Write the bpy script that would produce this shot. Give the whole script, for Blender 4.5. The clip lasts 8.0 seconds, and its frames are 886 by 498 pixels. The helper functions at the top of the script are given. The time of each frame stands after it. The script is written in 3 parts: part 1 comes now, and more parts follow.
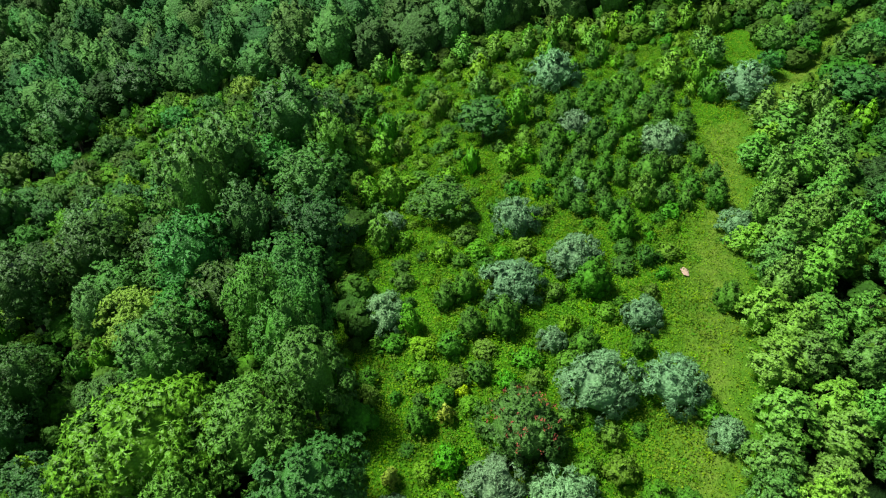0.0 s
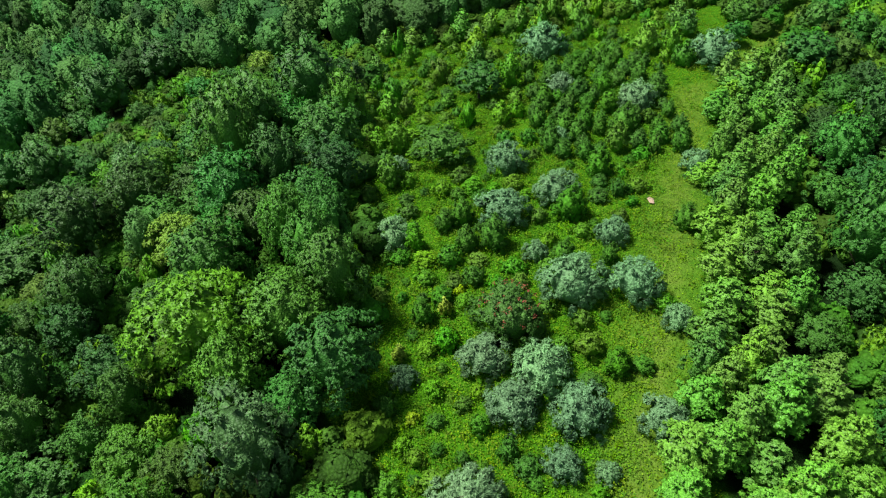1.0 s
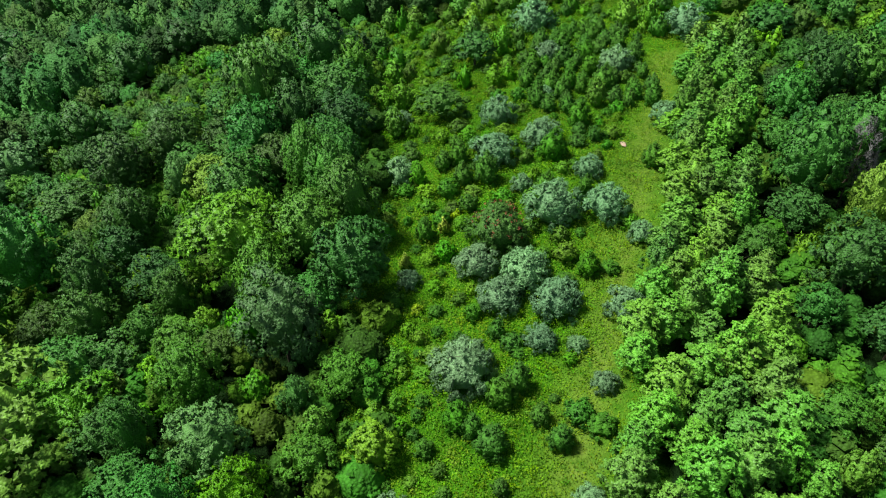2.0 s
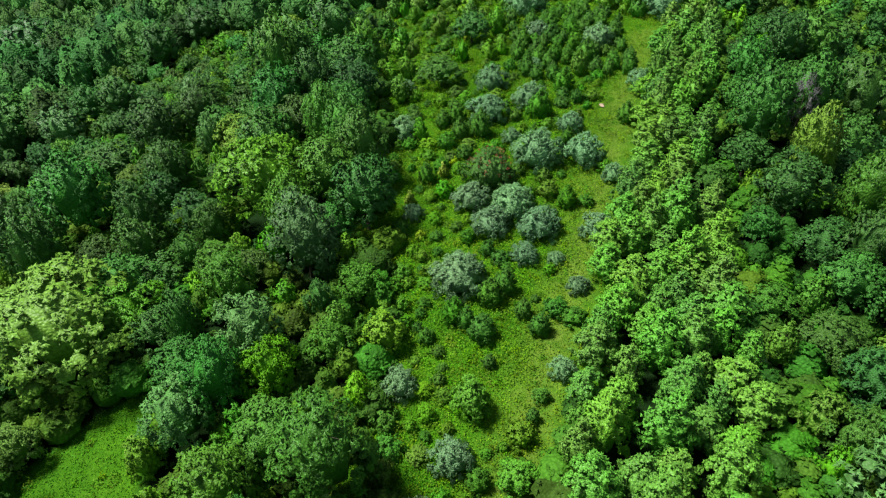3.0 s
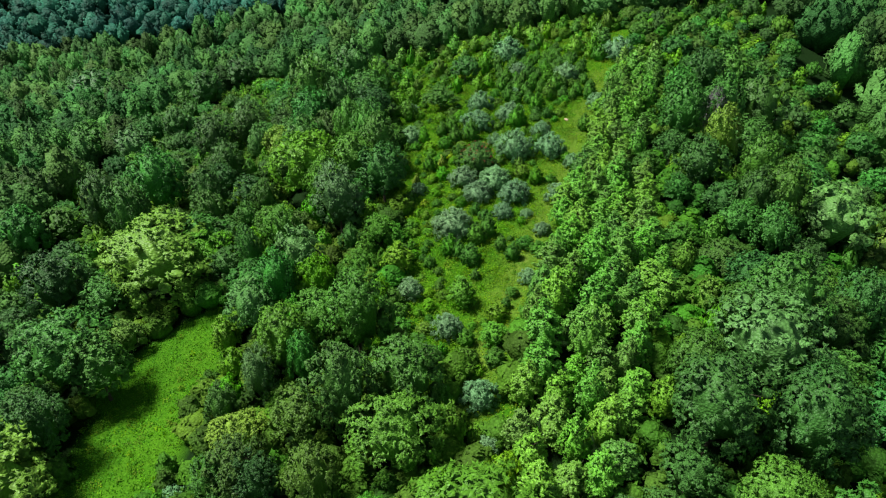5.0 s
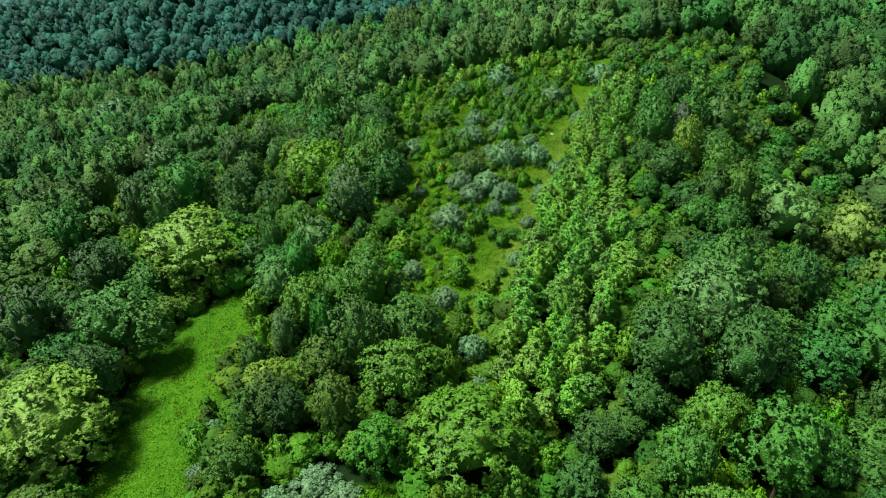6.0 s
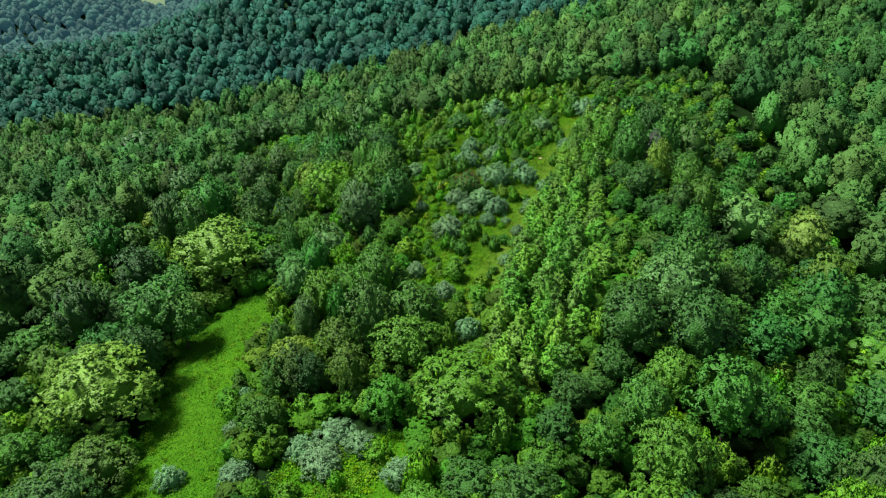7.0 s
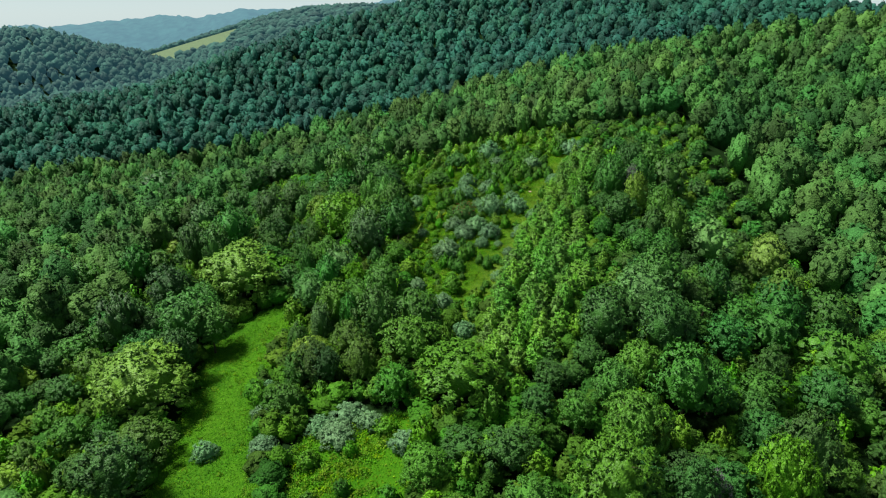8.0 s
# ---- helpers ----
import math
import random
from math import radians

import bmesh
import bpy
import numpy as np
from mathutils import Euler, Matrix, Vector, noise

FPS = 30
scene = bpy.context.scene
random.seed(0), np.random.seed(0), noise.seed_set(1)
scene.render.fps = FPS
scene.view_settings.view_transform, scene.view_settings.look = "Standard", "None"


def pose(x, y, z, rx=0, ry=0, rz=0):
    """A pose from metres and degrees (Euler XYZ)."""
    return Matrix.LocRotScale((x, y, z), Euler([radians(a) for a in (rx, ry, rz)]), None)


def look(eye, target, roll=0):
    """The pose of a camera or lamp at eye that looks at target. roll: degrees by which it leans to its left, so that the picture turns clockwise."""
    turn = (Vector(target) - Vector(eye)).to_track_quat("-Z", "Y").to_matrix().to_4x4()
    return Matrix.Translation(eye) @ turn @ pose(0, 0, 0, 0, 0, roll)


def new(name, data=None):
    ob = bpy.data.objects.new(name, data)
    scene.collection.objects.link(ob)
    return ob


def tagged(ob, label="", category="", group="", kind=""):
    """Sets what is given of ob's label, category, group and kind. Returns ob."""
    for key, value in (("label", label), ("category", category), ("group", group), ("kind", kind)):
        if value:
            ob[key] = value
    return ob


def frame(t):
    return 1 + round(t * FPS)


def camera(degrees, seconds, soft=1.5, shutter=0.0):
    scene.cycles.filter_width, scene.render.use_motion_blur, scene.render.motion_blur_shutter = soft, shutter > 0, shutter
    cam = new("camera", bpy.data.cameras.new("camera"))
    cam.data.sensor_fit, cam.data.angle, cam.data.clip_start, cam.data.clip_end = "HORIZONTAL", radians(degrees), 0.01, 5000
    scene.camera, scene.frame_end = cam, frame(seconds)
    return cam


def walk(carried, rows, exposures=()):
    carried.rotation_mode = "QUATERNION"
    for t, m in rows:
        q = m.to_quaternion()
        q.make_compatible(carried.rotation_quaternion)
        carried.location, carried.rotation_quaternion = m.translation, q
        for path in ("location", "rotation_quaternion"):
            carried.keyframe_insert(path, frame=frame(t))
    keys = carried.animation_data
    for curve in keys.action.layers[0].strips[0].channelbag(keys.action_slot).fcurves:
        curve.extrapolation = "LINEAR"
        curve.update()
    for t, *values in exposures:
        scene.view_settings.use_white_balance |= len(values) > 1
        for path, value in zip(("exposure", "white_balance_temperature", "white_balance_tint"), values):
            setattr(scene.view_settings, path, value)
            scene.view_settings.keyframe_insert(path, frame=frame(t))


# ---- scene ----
cam = camera(71.0, 8.0, soft=1.1)
METRES, EYE, TILT, LEAN, TURN = 120.0, 46.0, 0.0, -5.65, 4.6
ROWS = [
    (0.0, 0.0, 0.0, 0.0, -4.57, -40.07, 5.45),
    (0.5, -0.0037, -0.0563, 0.0013, -4.54, -40.01, 5.49),
    (1.0, -0.0077, -0.1148, 0.0027, -4.53, -39.95, 5.53),
    (1.5, -0.0118, -0.1749, 0.0043, -4.53, -39.9, 5.54),
    (3.0, -0.0236, -0.3596, 0.0091, -4.47, -39.33, 5.64),
    (3.5, -0.0279, -0.4222, 0.0108, -4.48, -37.16, 5.66),
    (4.0, -0.0324, -0.4856, 0.0128, -4.48, -35.25, 5.67),
    (4.5, -0.0365, -0.5461, 0.0144, -4.48, -34.21, 5.69),
    (5.0, -0.0411, -0.6101, 0.0163, -4.52, -32.59, 5.69),
    (6.5, -0.0552, -0.8037, 0.023, -4.67, -27.59, 5.71),
    (7.0, -0.0601, -0.868, 0.025, -4.72, -25.54, 5.73),
    (7.5, -0.0647, -0.9325, 0.027, -4.75, -23.2, 5.74),
    (8.0, -0.0694, -0.9972, 0.0287, -4.8, -21.15, 5.77),
]
walk(cam, [(t, pose(0, 0, EYE, TILT, LEAN, TURN) @ pose(METRES * x, METRES * y, METRES * z, 90 + pitch, roll, yaw)) for t, x, y, z, yaw, pitch, roll in ROWS],
     exposures=((0.0, 0.30), (4.0, 0.30), (6.5, 0.33), (7.2, 0.28), (8.0, 0.14)))


# ---- world and sun ----
SUN_ELEVATION, SUN_AZIMUTH = 58.0, 288.0
world = bpy.data.worlds.new("overcast_sky")
scene.world = world
world.use_nodes = True
wn = world.node_tree
wn.nodes.clear()
sky = wn.nodes.new("ShaderNodeTexSky")
sky.sky_type = "NISHITA"
sky.sun_disc = False
sky.sun_elevation = radians(SUN_ELEVATION)
sky.sun_rotation = radians(SUN_AZIMUTH)
sky.air_density, sky.dust_density, sky.ozone_density = 1.0, 0.1, 1.5
sky_back = wn.nodes.new("ShaderNodeBackground")
sky_back.inputs["Strength"].default_value = 0.02
sky_out = wn.nodes.new("ShaderNodeOutputWorld")
cloud = wn.nodes.new("ShaderNodeBackground")
cloud.inputs["Color"].default_value = (0.72, 0.93, 1.0, 1)
sky_way = wn.nodes.new("ShaderNodeTexCoord")
sky_part = wn.nodes.new("ShaderNodeSeparateXYZ")
sky_haze = wn.nodes.new("ShaderNodeMapRange")
sky_haze.interpolation_type = "SMOOTHSTEP"
for key, value in (("From Min", 0.0), ("From Max", 0.22), ("To Min", 0.56), ("To Max", 0.10)):
    sky_haze.inputs[key].default_value = value
wn.links.new(sky_way.outputs["Generated"], sky_part.inputs[0])
wn.links.new(sky_part.outputs["Z"], sky_haze.inputs["Value"])
wn.links.new(sky_haze.outputs["Result"], cloud.inputs["Strength"])
both = wn.nodes.new("ShaderNodeAddShader")
wn.links.new(sky.outputs[0], sky_back.inputs["Color"])
wn.links.new(sky_back.outputs[0], both.inputs[0])
wn.links.new(cloud.outputs[0], both.inputs[1])
wn.links.new(both.outputs[0], sky_out.inputs["Surface"])

sun_data = bpy.data.lights.new("sun", "SUN")
sun_data.energy, sun_data.angle, sun_data.color = 4.9, radians(13), (1.0, 0.97, 0.91)
sun = new("sun", sun_data)
az, el = radians(SUN_AZIMUTH), radians(SUN_ELEVATION)
sun_way = Vector((math.sin(az) * math.cos(el), math.cos(az) * math.cos(el), math.sin(el)))
sun.matrix_world = look(sun_way * 300, (0, 0, 0))

# ---- materials ----


def fresh(name):
    mat = bpy.data.materials.new(name)
    mat.use_nodes = True
    nt = mat.node_tree
    nt.nodes.clear()
    return mat, nt, nt.nodes.new, nt.links.new


def maths(nt, op, a, b=None, c=None):
    n = nt.nodes.new("ShaderNodeMath")
    n.operation = op
    for k, v in enumerate((a, b, c)):
        if v is None:
            continue
        if isinstance(v, (int, float)):
            n.inputs[k].default_value = v
        else:
            nt.links.new(v, n.inputs[k])
    return n.outputs[0]


def leaf_material(name, colour, hue=0.03, spread=0.35, grain=0.5, gloss=0.45, glow=0.10, shared=False, mottle=4.2, relief=0.6):
    """Leaves: tint by tree, by leaf and by patch; light passes through in part."""
    mat, nt, node, link = fresh(name)
    if shared:
        at = node("ShaderNodeAttribute")
        at.attribute_name = "tint"
        tree_random = at.outputs["Fac"]
    else:
        tree_random = node("ShaderNodeObjectInfo").outputs["Random"]
    geo = node("ShaderNodeNewGeometry")
    second = node("ShaderNodeTexWhiteNoise")
    second.noise_dimensions = "1D"
    link(tree_random, second.inputs["W"])
    coord = node("ShaderNodeTexCoord")
    patch = node("ShaderNodeTexNoise")
    patch.inputs["Scale"].default_value = 0.35 if shared else 0.55
    patch.inputs["Detail"].default_value = 3
    link(coord.outputs["Object"], patch.inputs["Vector"])
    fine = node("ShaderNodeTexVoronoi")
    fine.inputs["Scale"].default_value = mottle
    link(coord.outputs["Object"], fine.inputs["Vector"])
    hsv = node("ShaderNodeHueSaturation")
    hsv.inputs["Color"].default_value = (0.86 * colour[0], colour[1], colour[2], 1)
    link(maths(nt, "MULTIPLY_ADD", tree_random, 2 * hue, 0.5 - 1.85 * hue), hsv.inputs["Hue"])
    link(maths(nt, "MULTIPLY_ADD", second.outputs["Value"], 0.10, 0.93), hsv.inputs["Saturation"])
    by_tree = maths(nt, "MULTIPLY_ADD", second.outputs["Value"], spread, 1 - spread / 2)
    by_leaf = maths(nt, "MULTIPLY_ADD", geo.outputs["Random Per Island"], 1.6 * grain, 1 - 0.8 * grain)
    by_patch = maths(nt, "MULTIPLY_ADD", patch.outputs["Fac"], 1.3 if shared else 0.7, 0.35 if shared else 0.65)
    # Each spot's colour darkens towards its rim, more so with stronger relief.
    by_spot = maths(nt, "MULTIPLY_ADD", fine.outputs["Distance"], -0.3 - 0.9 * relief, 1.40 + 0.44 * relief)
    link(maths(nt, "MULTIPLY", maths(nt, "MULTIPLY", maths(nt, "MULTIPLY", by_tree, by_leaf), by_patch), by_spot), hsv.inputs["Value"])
    bump = node("ShaderNodeBump")
    bump.inputs["Strength"].default_value = relief
    bump.inputs["Distance"].default_value = 0.8 / mottle
    bump.invert = True
    link(fine.outputs["Distance"], bump.inputs["Height"])
    bsdf = node("ShaderNodeBsdfPrincipled")
    bsdf.inputs["Roughness"].default_value = gloss
    bsdf.inputs["Specular IOR Level"].default_value = 0.05 if shared else 0.2
    link(hsv.outputs[0], bsdf.inputs["Base Color"])
    link(bump.outputs[0], bsdf.inputs["Normal"])
    thin = node("ShaderNodeBsdfTranslucent")
    link(hsv.outputs[0], thin.inputs["Color"])
    mix = node("ShaderNodeMixShader")
    mix.inputs[0].default_value = glow
    link(bsdf.outputs[0], mix.inputs[1])
    link(thin.outputs[0], mix.inputs[2])
    out = node("ShaderNodeOutputMaterial")
    link(mix.outputs[0], out.inputs["Surface"])
    return mat


def bark_material(name, colour):
    mat, nt, node, link = fresh(name)
    coord = node("ShaderNodeTexCoord")
    wave = node("ShaderNodeTexNoise")
    wave.inputs["Scale"].default_value = 9.0
    wave.inputs["Detail"].default_value = 6
    link(coord.outputs["Object"], wave.inputs["Vector"])
    ramp = node("ShaderNodeValToRGB")
    ramp.color_ramp.elements[0].color = (*[c * 0.5 for c in colour], 1)
    ramp.color_ramp.elements[1].color = (*[c * 1.4 for c in colour], 1)
    link(wave.outputs["Fac"], ramp.inputs[0])
    bsdf = node("ShaderNodeBsdfPrincipled")
    bsdf.inputs["Roughness"].default_value = 0.9
    link(ramp.outputs[0], bsdf.inputs["Base Color"])
    bump = node("ShaderNodeBump")
    bump.inputs["Distance"].default_value = 0.05
    link(wave.outputs["Fac"], bump.inputs["Height"])
    link(bump.outputs[0], bsdf.inputs["Normal"])
    out = node("ShaderNodeOutputMaterial")
    link(bsdf.outputs[0], out.inputs["Surface"])
    return mat


def ground_material(name, low, high, worn, forest_floor):
    """Soil under weeds: green and straw patches, bare earth where it is worn."""
    mat, nt, node, link = fresh(name)
    coord = node("ShaderNodeTexCoord")
    noises = []
    for scale, detail in ((0.08, 4), (0.9, 6), (5.0, 5)):
        n = node("ShaderNodeTexNoise")
        n.inputs["Scale"].default_value = scale
        n.inputs["Detail"].default_value = detail
        link(coord.outputs["Object"], n.inputs["Vector"])
        noises.append(n.outputs["Fac"])
    blend = maths(nt, "ADD", maths(nt, "MULTIPLY", noises[0], 0.45), maths(nt, "MULTIPLY", noises[1], 0.4))
    ramp = node("ShaderNodeValToRGB")
    e = ramp.color_ramp.elements
    e[0].position, e[0].color = 0.36, (*low, 1)
    e[1].position, e[1].color = 0.58, (*high, 1)
    third = e.new(0.70)
    third.color = (*worn, 1)
    link(blend, ramp.inputs[0])
    hsv = node("ShaderNodeHueSaturation")
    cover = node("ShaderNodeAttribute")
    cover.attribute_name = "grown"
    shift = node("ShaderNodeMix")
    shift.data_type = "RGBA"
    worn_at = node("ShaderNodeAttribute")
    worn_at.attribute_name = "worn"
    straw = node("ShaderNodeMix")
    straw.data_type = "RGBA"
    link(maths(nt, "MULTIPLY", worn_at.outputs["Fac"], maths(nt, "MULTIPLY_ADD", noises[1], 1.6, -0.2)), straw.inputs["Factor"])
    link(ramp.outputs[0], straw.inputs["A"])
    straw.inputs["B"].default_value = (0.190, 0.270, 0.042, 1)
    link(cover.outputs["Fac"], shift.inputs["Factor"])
    # Ground outside the clearings is a near-black green.
    shift.inputs["A"].default_value = (*forest_floor, 1)
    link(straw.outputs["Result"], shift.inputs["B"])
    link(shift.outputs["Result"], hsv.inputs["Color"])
    link(maths(nt, "MULTIPLY_ADD", noises[2], 1.0, 0.5), hsv.inputs["Value"])
    bsdf = node("ShaderNodeBsdfPrincipled")
    bsdf.inputs["Roughness"].default_value = 0.95
    bsdf.inputs["Specular IOR Level"].default_value = 0.05
    link(hsv.outputs[0], bsdf.inputs["Base Color"])
    bump = node("ShaderNodeBump")
    bump.inputs["Distance"].default_value = 0.25
    link(noises[2], bump.inputs["Height"])
    link(bump.outputs[0], bsdf.inputs["Normal"])
    out = node("ShaderNodeOutputMaterial")
    link(bsdf.outputs[0], out.inputs["Surface"])
    return mat


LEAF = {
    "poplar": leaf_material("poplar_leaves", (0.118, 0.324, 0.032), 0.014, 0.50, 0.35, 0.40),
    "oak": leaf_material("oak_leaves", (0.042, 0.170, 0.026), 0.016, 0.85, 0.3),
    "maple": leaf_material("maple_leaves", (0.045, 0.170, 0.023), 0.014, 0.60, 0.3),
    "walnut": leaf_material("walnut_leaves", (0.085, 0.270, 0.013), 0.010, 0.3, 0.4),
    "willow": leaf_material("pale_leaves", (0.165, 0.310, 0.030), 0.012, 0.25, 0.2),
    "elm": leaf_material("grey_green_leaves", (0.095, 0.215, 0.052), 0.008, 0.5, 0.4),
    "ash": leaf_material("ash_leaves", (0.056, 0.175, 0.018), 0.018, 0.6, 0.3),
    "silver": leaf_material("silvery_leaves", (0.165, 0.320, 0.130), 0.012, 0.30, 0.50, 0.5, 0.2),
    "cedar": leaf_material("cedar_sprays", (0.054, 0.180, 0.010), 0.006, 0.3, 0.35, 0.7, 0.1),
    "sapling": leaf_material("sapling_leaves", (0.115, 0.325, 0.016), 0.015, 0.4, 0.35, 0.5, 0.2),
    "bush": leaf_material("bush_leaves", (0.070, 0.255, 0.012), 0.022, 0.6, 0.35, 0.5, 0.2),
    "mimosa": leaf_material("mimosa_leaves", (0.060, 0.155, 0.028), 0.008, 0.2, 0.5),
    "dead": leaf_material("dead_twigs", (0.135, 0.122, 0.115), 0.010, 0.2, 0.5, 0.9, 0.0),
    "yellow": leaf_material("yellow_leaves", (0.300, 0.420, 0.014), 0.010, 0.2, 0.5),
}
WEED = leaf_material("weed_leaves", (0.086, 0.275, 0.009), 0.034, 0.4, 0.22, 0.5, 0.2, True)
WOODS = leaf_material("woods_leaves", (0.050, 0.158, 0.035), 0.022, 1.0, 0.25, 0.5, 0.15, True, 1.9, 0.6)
# The far hill's blue haze is put into this leaf colour.
DARK_HAZED_WOODS = leaf_material("dark_hazed_leaves", (0.030, 0.112, 0.082), 0.018, 1.0, 0.15, 0.5, 0.15, True, 1.2, 0.5)

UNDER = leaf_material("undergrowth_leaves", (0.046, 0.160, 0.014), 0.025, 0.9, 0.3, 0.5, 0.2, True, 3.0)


def haze_material(name, colour, haze_glow, size=0.22):
    """Far-off surfaces: a faint emission, with bluish base colour on woods and hills, stands in for haze."""
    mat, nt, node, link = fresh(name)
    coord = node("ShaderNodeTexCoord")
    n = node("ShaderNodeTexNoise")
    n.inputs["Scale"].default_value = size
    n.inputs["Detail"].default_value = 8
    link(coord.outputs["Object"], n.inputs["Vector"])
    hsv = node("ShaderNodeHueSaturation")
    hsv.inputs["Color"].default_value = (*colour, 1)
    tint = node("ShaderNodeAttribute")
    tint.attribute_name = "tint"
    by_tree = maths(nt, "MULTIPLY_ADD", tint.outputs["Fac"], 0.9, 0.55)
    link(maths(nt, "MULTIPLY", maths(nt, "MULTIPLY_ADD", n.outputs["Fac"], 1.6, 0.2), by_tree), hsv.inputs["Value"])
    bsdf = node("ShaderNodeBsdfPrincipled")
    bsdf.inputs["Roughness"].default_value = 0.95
    bsdf.inputs["Emission Color"].default_value = (*haze_glow, 1)
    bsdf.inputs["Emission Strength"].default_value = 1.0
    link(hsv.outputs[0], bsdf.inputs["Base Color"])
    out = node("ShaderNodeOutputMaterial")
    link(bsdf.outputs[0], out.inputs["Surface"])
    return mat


# Haze painted in: faint glow on all, bluish base colour on the wooded ones.
DISTANT_WOODS = haze_material("distant_woods", (0.026, 0.090, 0.060), (0.011, 0.034, 0.046))
DISTANT_FIELD = haze_material("distant_pasture", (0.20, 0.31, 0.11), (0.020, 0.034, 0.036))
HAZY_HILLS = haze_material("hazy_hills", (0.05, 0.15, 0.12), (0.055, 0.140, 0.215), 0.03)
BLOSSOM = leaf_material("red_blossom", (0.40, 0.10, 0.06), 0.01, 0.2, 0.4, 0.6, 0.2)
BARK = bark_material("bark", (0.11, 0.085, 0.06))
SAND = bark_material("sandy_soil", (0.52, 0.38, 0.27))
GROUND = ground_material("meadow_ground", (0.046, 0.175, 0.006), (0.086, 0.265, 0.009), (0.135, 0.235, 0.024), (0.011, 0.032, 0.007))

# ---- the lie of the land ----
KNOLL_X = (-160, -105, -50, 5, 60, 115)
KNOLL_Y = (-60, -5, 50, 105, 160, 215)
KNOLL_H = (
    0.0, 0.4, 0.8, 0.9, 1.9, 0.2, 0.2, 0.2, -0.3, -0.7, -2.0, -1.0, 0.1, -1.1, 0.1, 3.6, -3.4, -2.9,
    -0.2, -2.1, -1.4, -0.6, -2.4, 1.5, -1.5, -1.3, -0.5, -2.0, -2.3, 0.8, -3.9, -3.0, -1.4, 0.5, 0.1, 0.0)
SPUR = ((60, 110, 4), (75, 200, 13), (135, 245, 26), (178, 330, 55), (150, 470, 84), (260, 700, 90))
BACK_HILL = ((150, 470, 84), (20, 440, 62), (-58, 405, 40), (-119, 375, 20), (-171, 335, -3), (-275, 340, -17), (-420, 300, -42))
RIGHT_HILL = ((178, 330, 55), (260, 220, 40), (330, 60, 30), (380, -150, 20))
WEST_HILL = ((-555, 940, -6), (-600, 830, 22), (-670, 740, 16), (-820, 600, 8), (-1100, 560, 6))
NORTH_RIDGE = ((40, 900, 45), (-120, 1250, 55), (-300, 1650, 58), (-420, 2100, 50))


def swell(v, w):
    return w * np.logaddexp(0, v / w)


def step(v, a, b):
    s = np.clip((v - a) / (b - a), 0, 1)
    return s * s * (3 - 2 * s)


def crest(x, y, line, slope, soft):
    """Height of a hill whose crest runs along the line."""
    best = np.full(np.shape(x), -1e3)
    for (ax, ay, az_), (bx, by, bz) in zip(line, line[1:]):
        dx, dy = bx - ax, by - ay
        s = np.clip(((x - ax) * dx + (y - ay) * dy) / (dx * dx + dy * dy), 0, 1)
        d = np.hypot(x - ax - s * dx, y - ay - s * dy)
        best = np.maximum(best, az_ + s * (bz - az_) - slope * (np.sqrt(d * d + soft * soft) - soft))
    return best


def land(x, y):
    """Height of the ground."""
    x, y = np.asarray(x, float), np.asarray(y, float)
    z = -4.2 + 0.17 * x + 0.045 * y
    z = z - 0.42 * swell(x - 36 - 0.45 * y, 8)
    z = z - 0.13 * swell(y - 105, 15) / (1 + np.exp(np.clip((x - 45) / 25, -50, 50)))
    k = 0
    for gy in KNOLL_Y:
        for gx in KNOLL_X:
            z = z + KNOLL_H[k] * np.exp(-((x - gx) ** 2 + (y - gy) ** 2) / 2888.0)
            k += 1
    z = z - 11 * np.exp(-((x + 85) / 60) ** 2 - ((y - 172) / 26) ** 2)
    z = np.clip(z, -60, 40)
    away = np.maximum(step(y, 215, 300), np.maximum(step(-x, 190, 320), step(x, 110, 200)))
    z = z * (1 - away) + (-52 - 36 * step(y, 600, 1500) + 8 * np.sin(x / 160) * np.cos(y / 210)) * away
    hills = [z]
    for line, slope, soft in ((SPUR, 0.34, 25), (BACK_HILL, 0.42, 30), (RIGHT_HILL, 0.34, 40),
                              (WEST_HILL, 0.42, 45), (NORTH_RIDGE, 0.30, 120)):
        hills.append(crest(x, y, line, slope, soft))
    top = np.max(hills, axis=0)
    return top + 4 * np.log(sum(np.exp(np.maximum((h - top) / 4, -40)) for h in hills)) - 0.0


def height(x, y):
    return float(land(x, y))


def meadow_left(y):
    return np.where(y < -16, 3.5, np.where(y < 15, -4.5, -5.0 - 0.1 * (y - 15)))


def meadow_right(y):
    return 11.7 + 0.36 * (y + 10)


def in_meadow(x, y):
    track = (np.abs(x - 44 - 0.9 * (y - 78)) < 2.6) & (y > 72) & (y < 112)
    return ((x > meadow_left(y)) & (x < meadow_right(y)) & (y > -31) & (y < 108)) | track


BELT_Y = (-38, -28, -20, -10, 0, 14, 30, 50, 62, 78)
BELT_LEFT = (8, 7, 9.5, 11.5, 14, 19, 24.5, 31.5, 36.5, 42)
BELT_RIGHT = (17, 21, 25, 29.5, 32.5, 35.5, 37.5, 44, 48, 53)


def in_belt(x, y, edge=0.0):
    """The row of poplars along the meadow."""
    return (y > -39 - edge) & (y < 80 + edge) & (x > np.interp(y, BELT_Y, BELT_LEFT) - edge) & (x < np.interp(y, BELT_Y, BELT_RIGHT) + edge)


def in_clearing(x, y):
    """The meadow with its margins under the first trees."""
    return in_meadow(x, y) | in_meadow(x + 5, y) | in_meadow(x - 3, y) | in_meadow(x, y - 5) | in_meadow(x, y + 4)


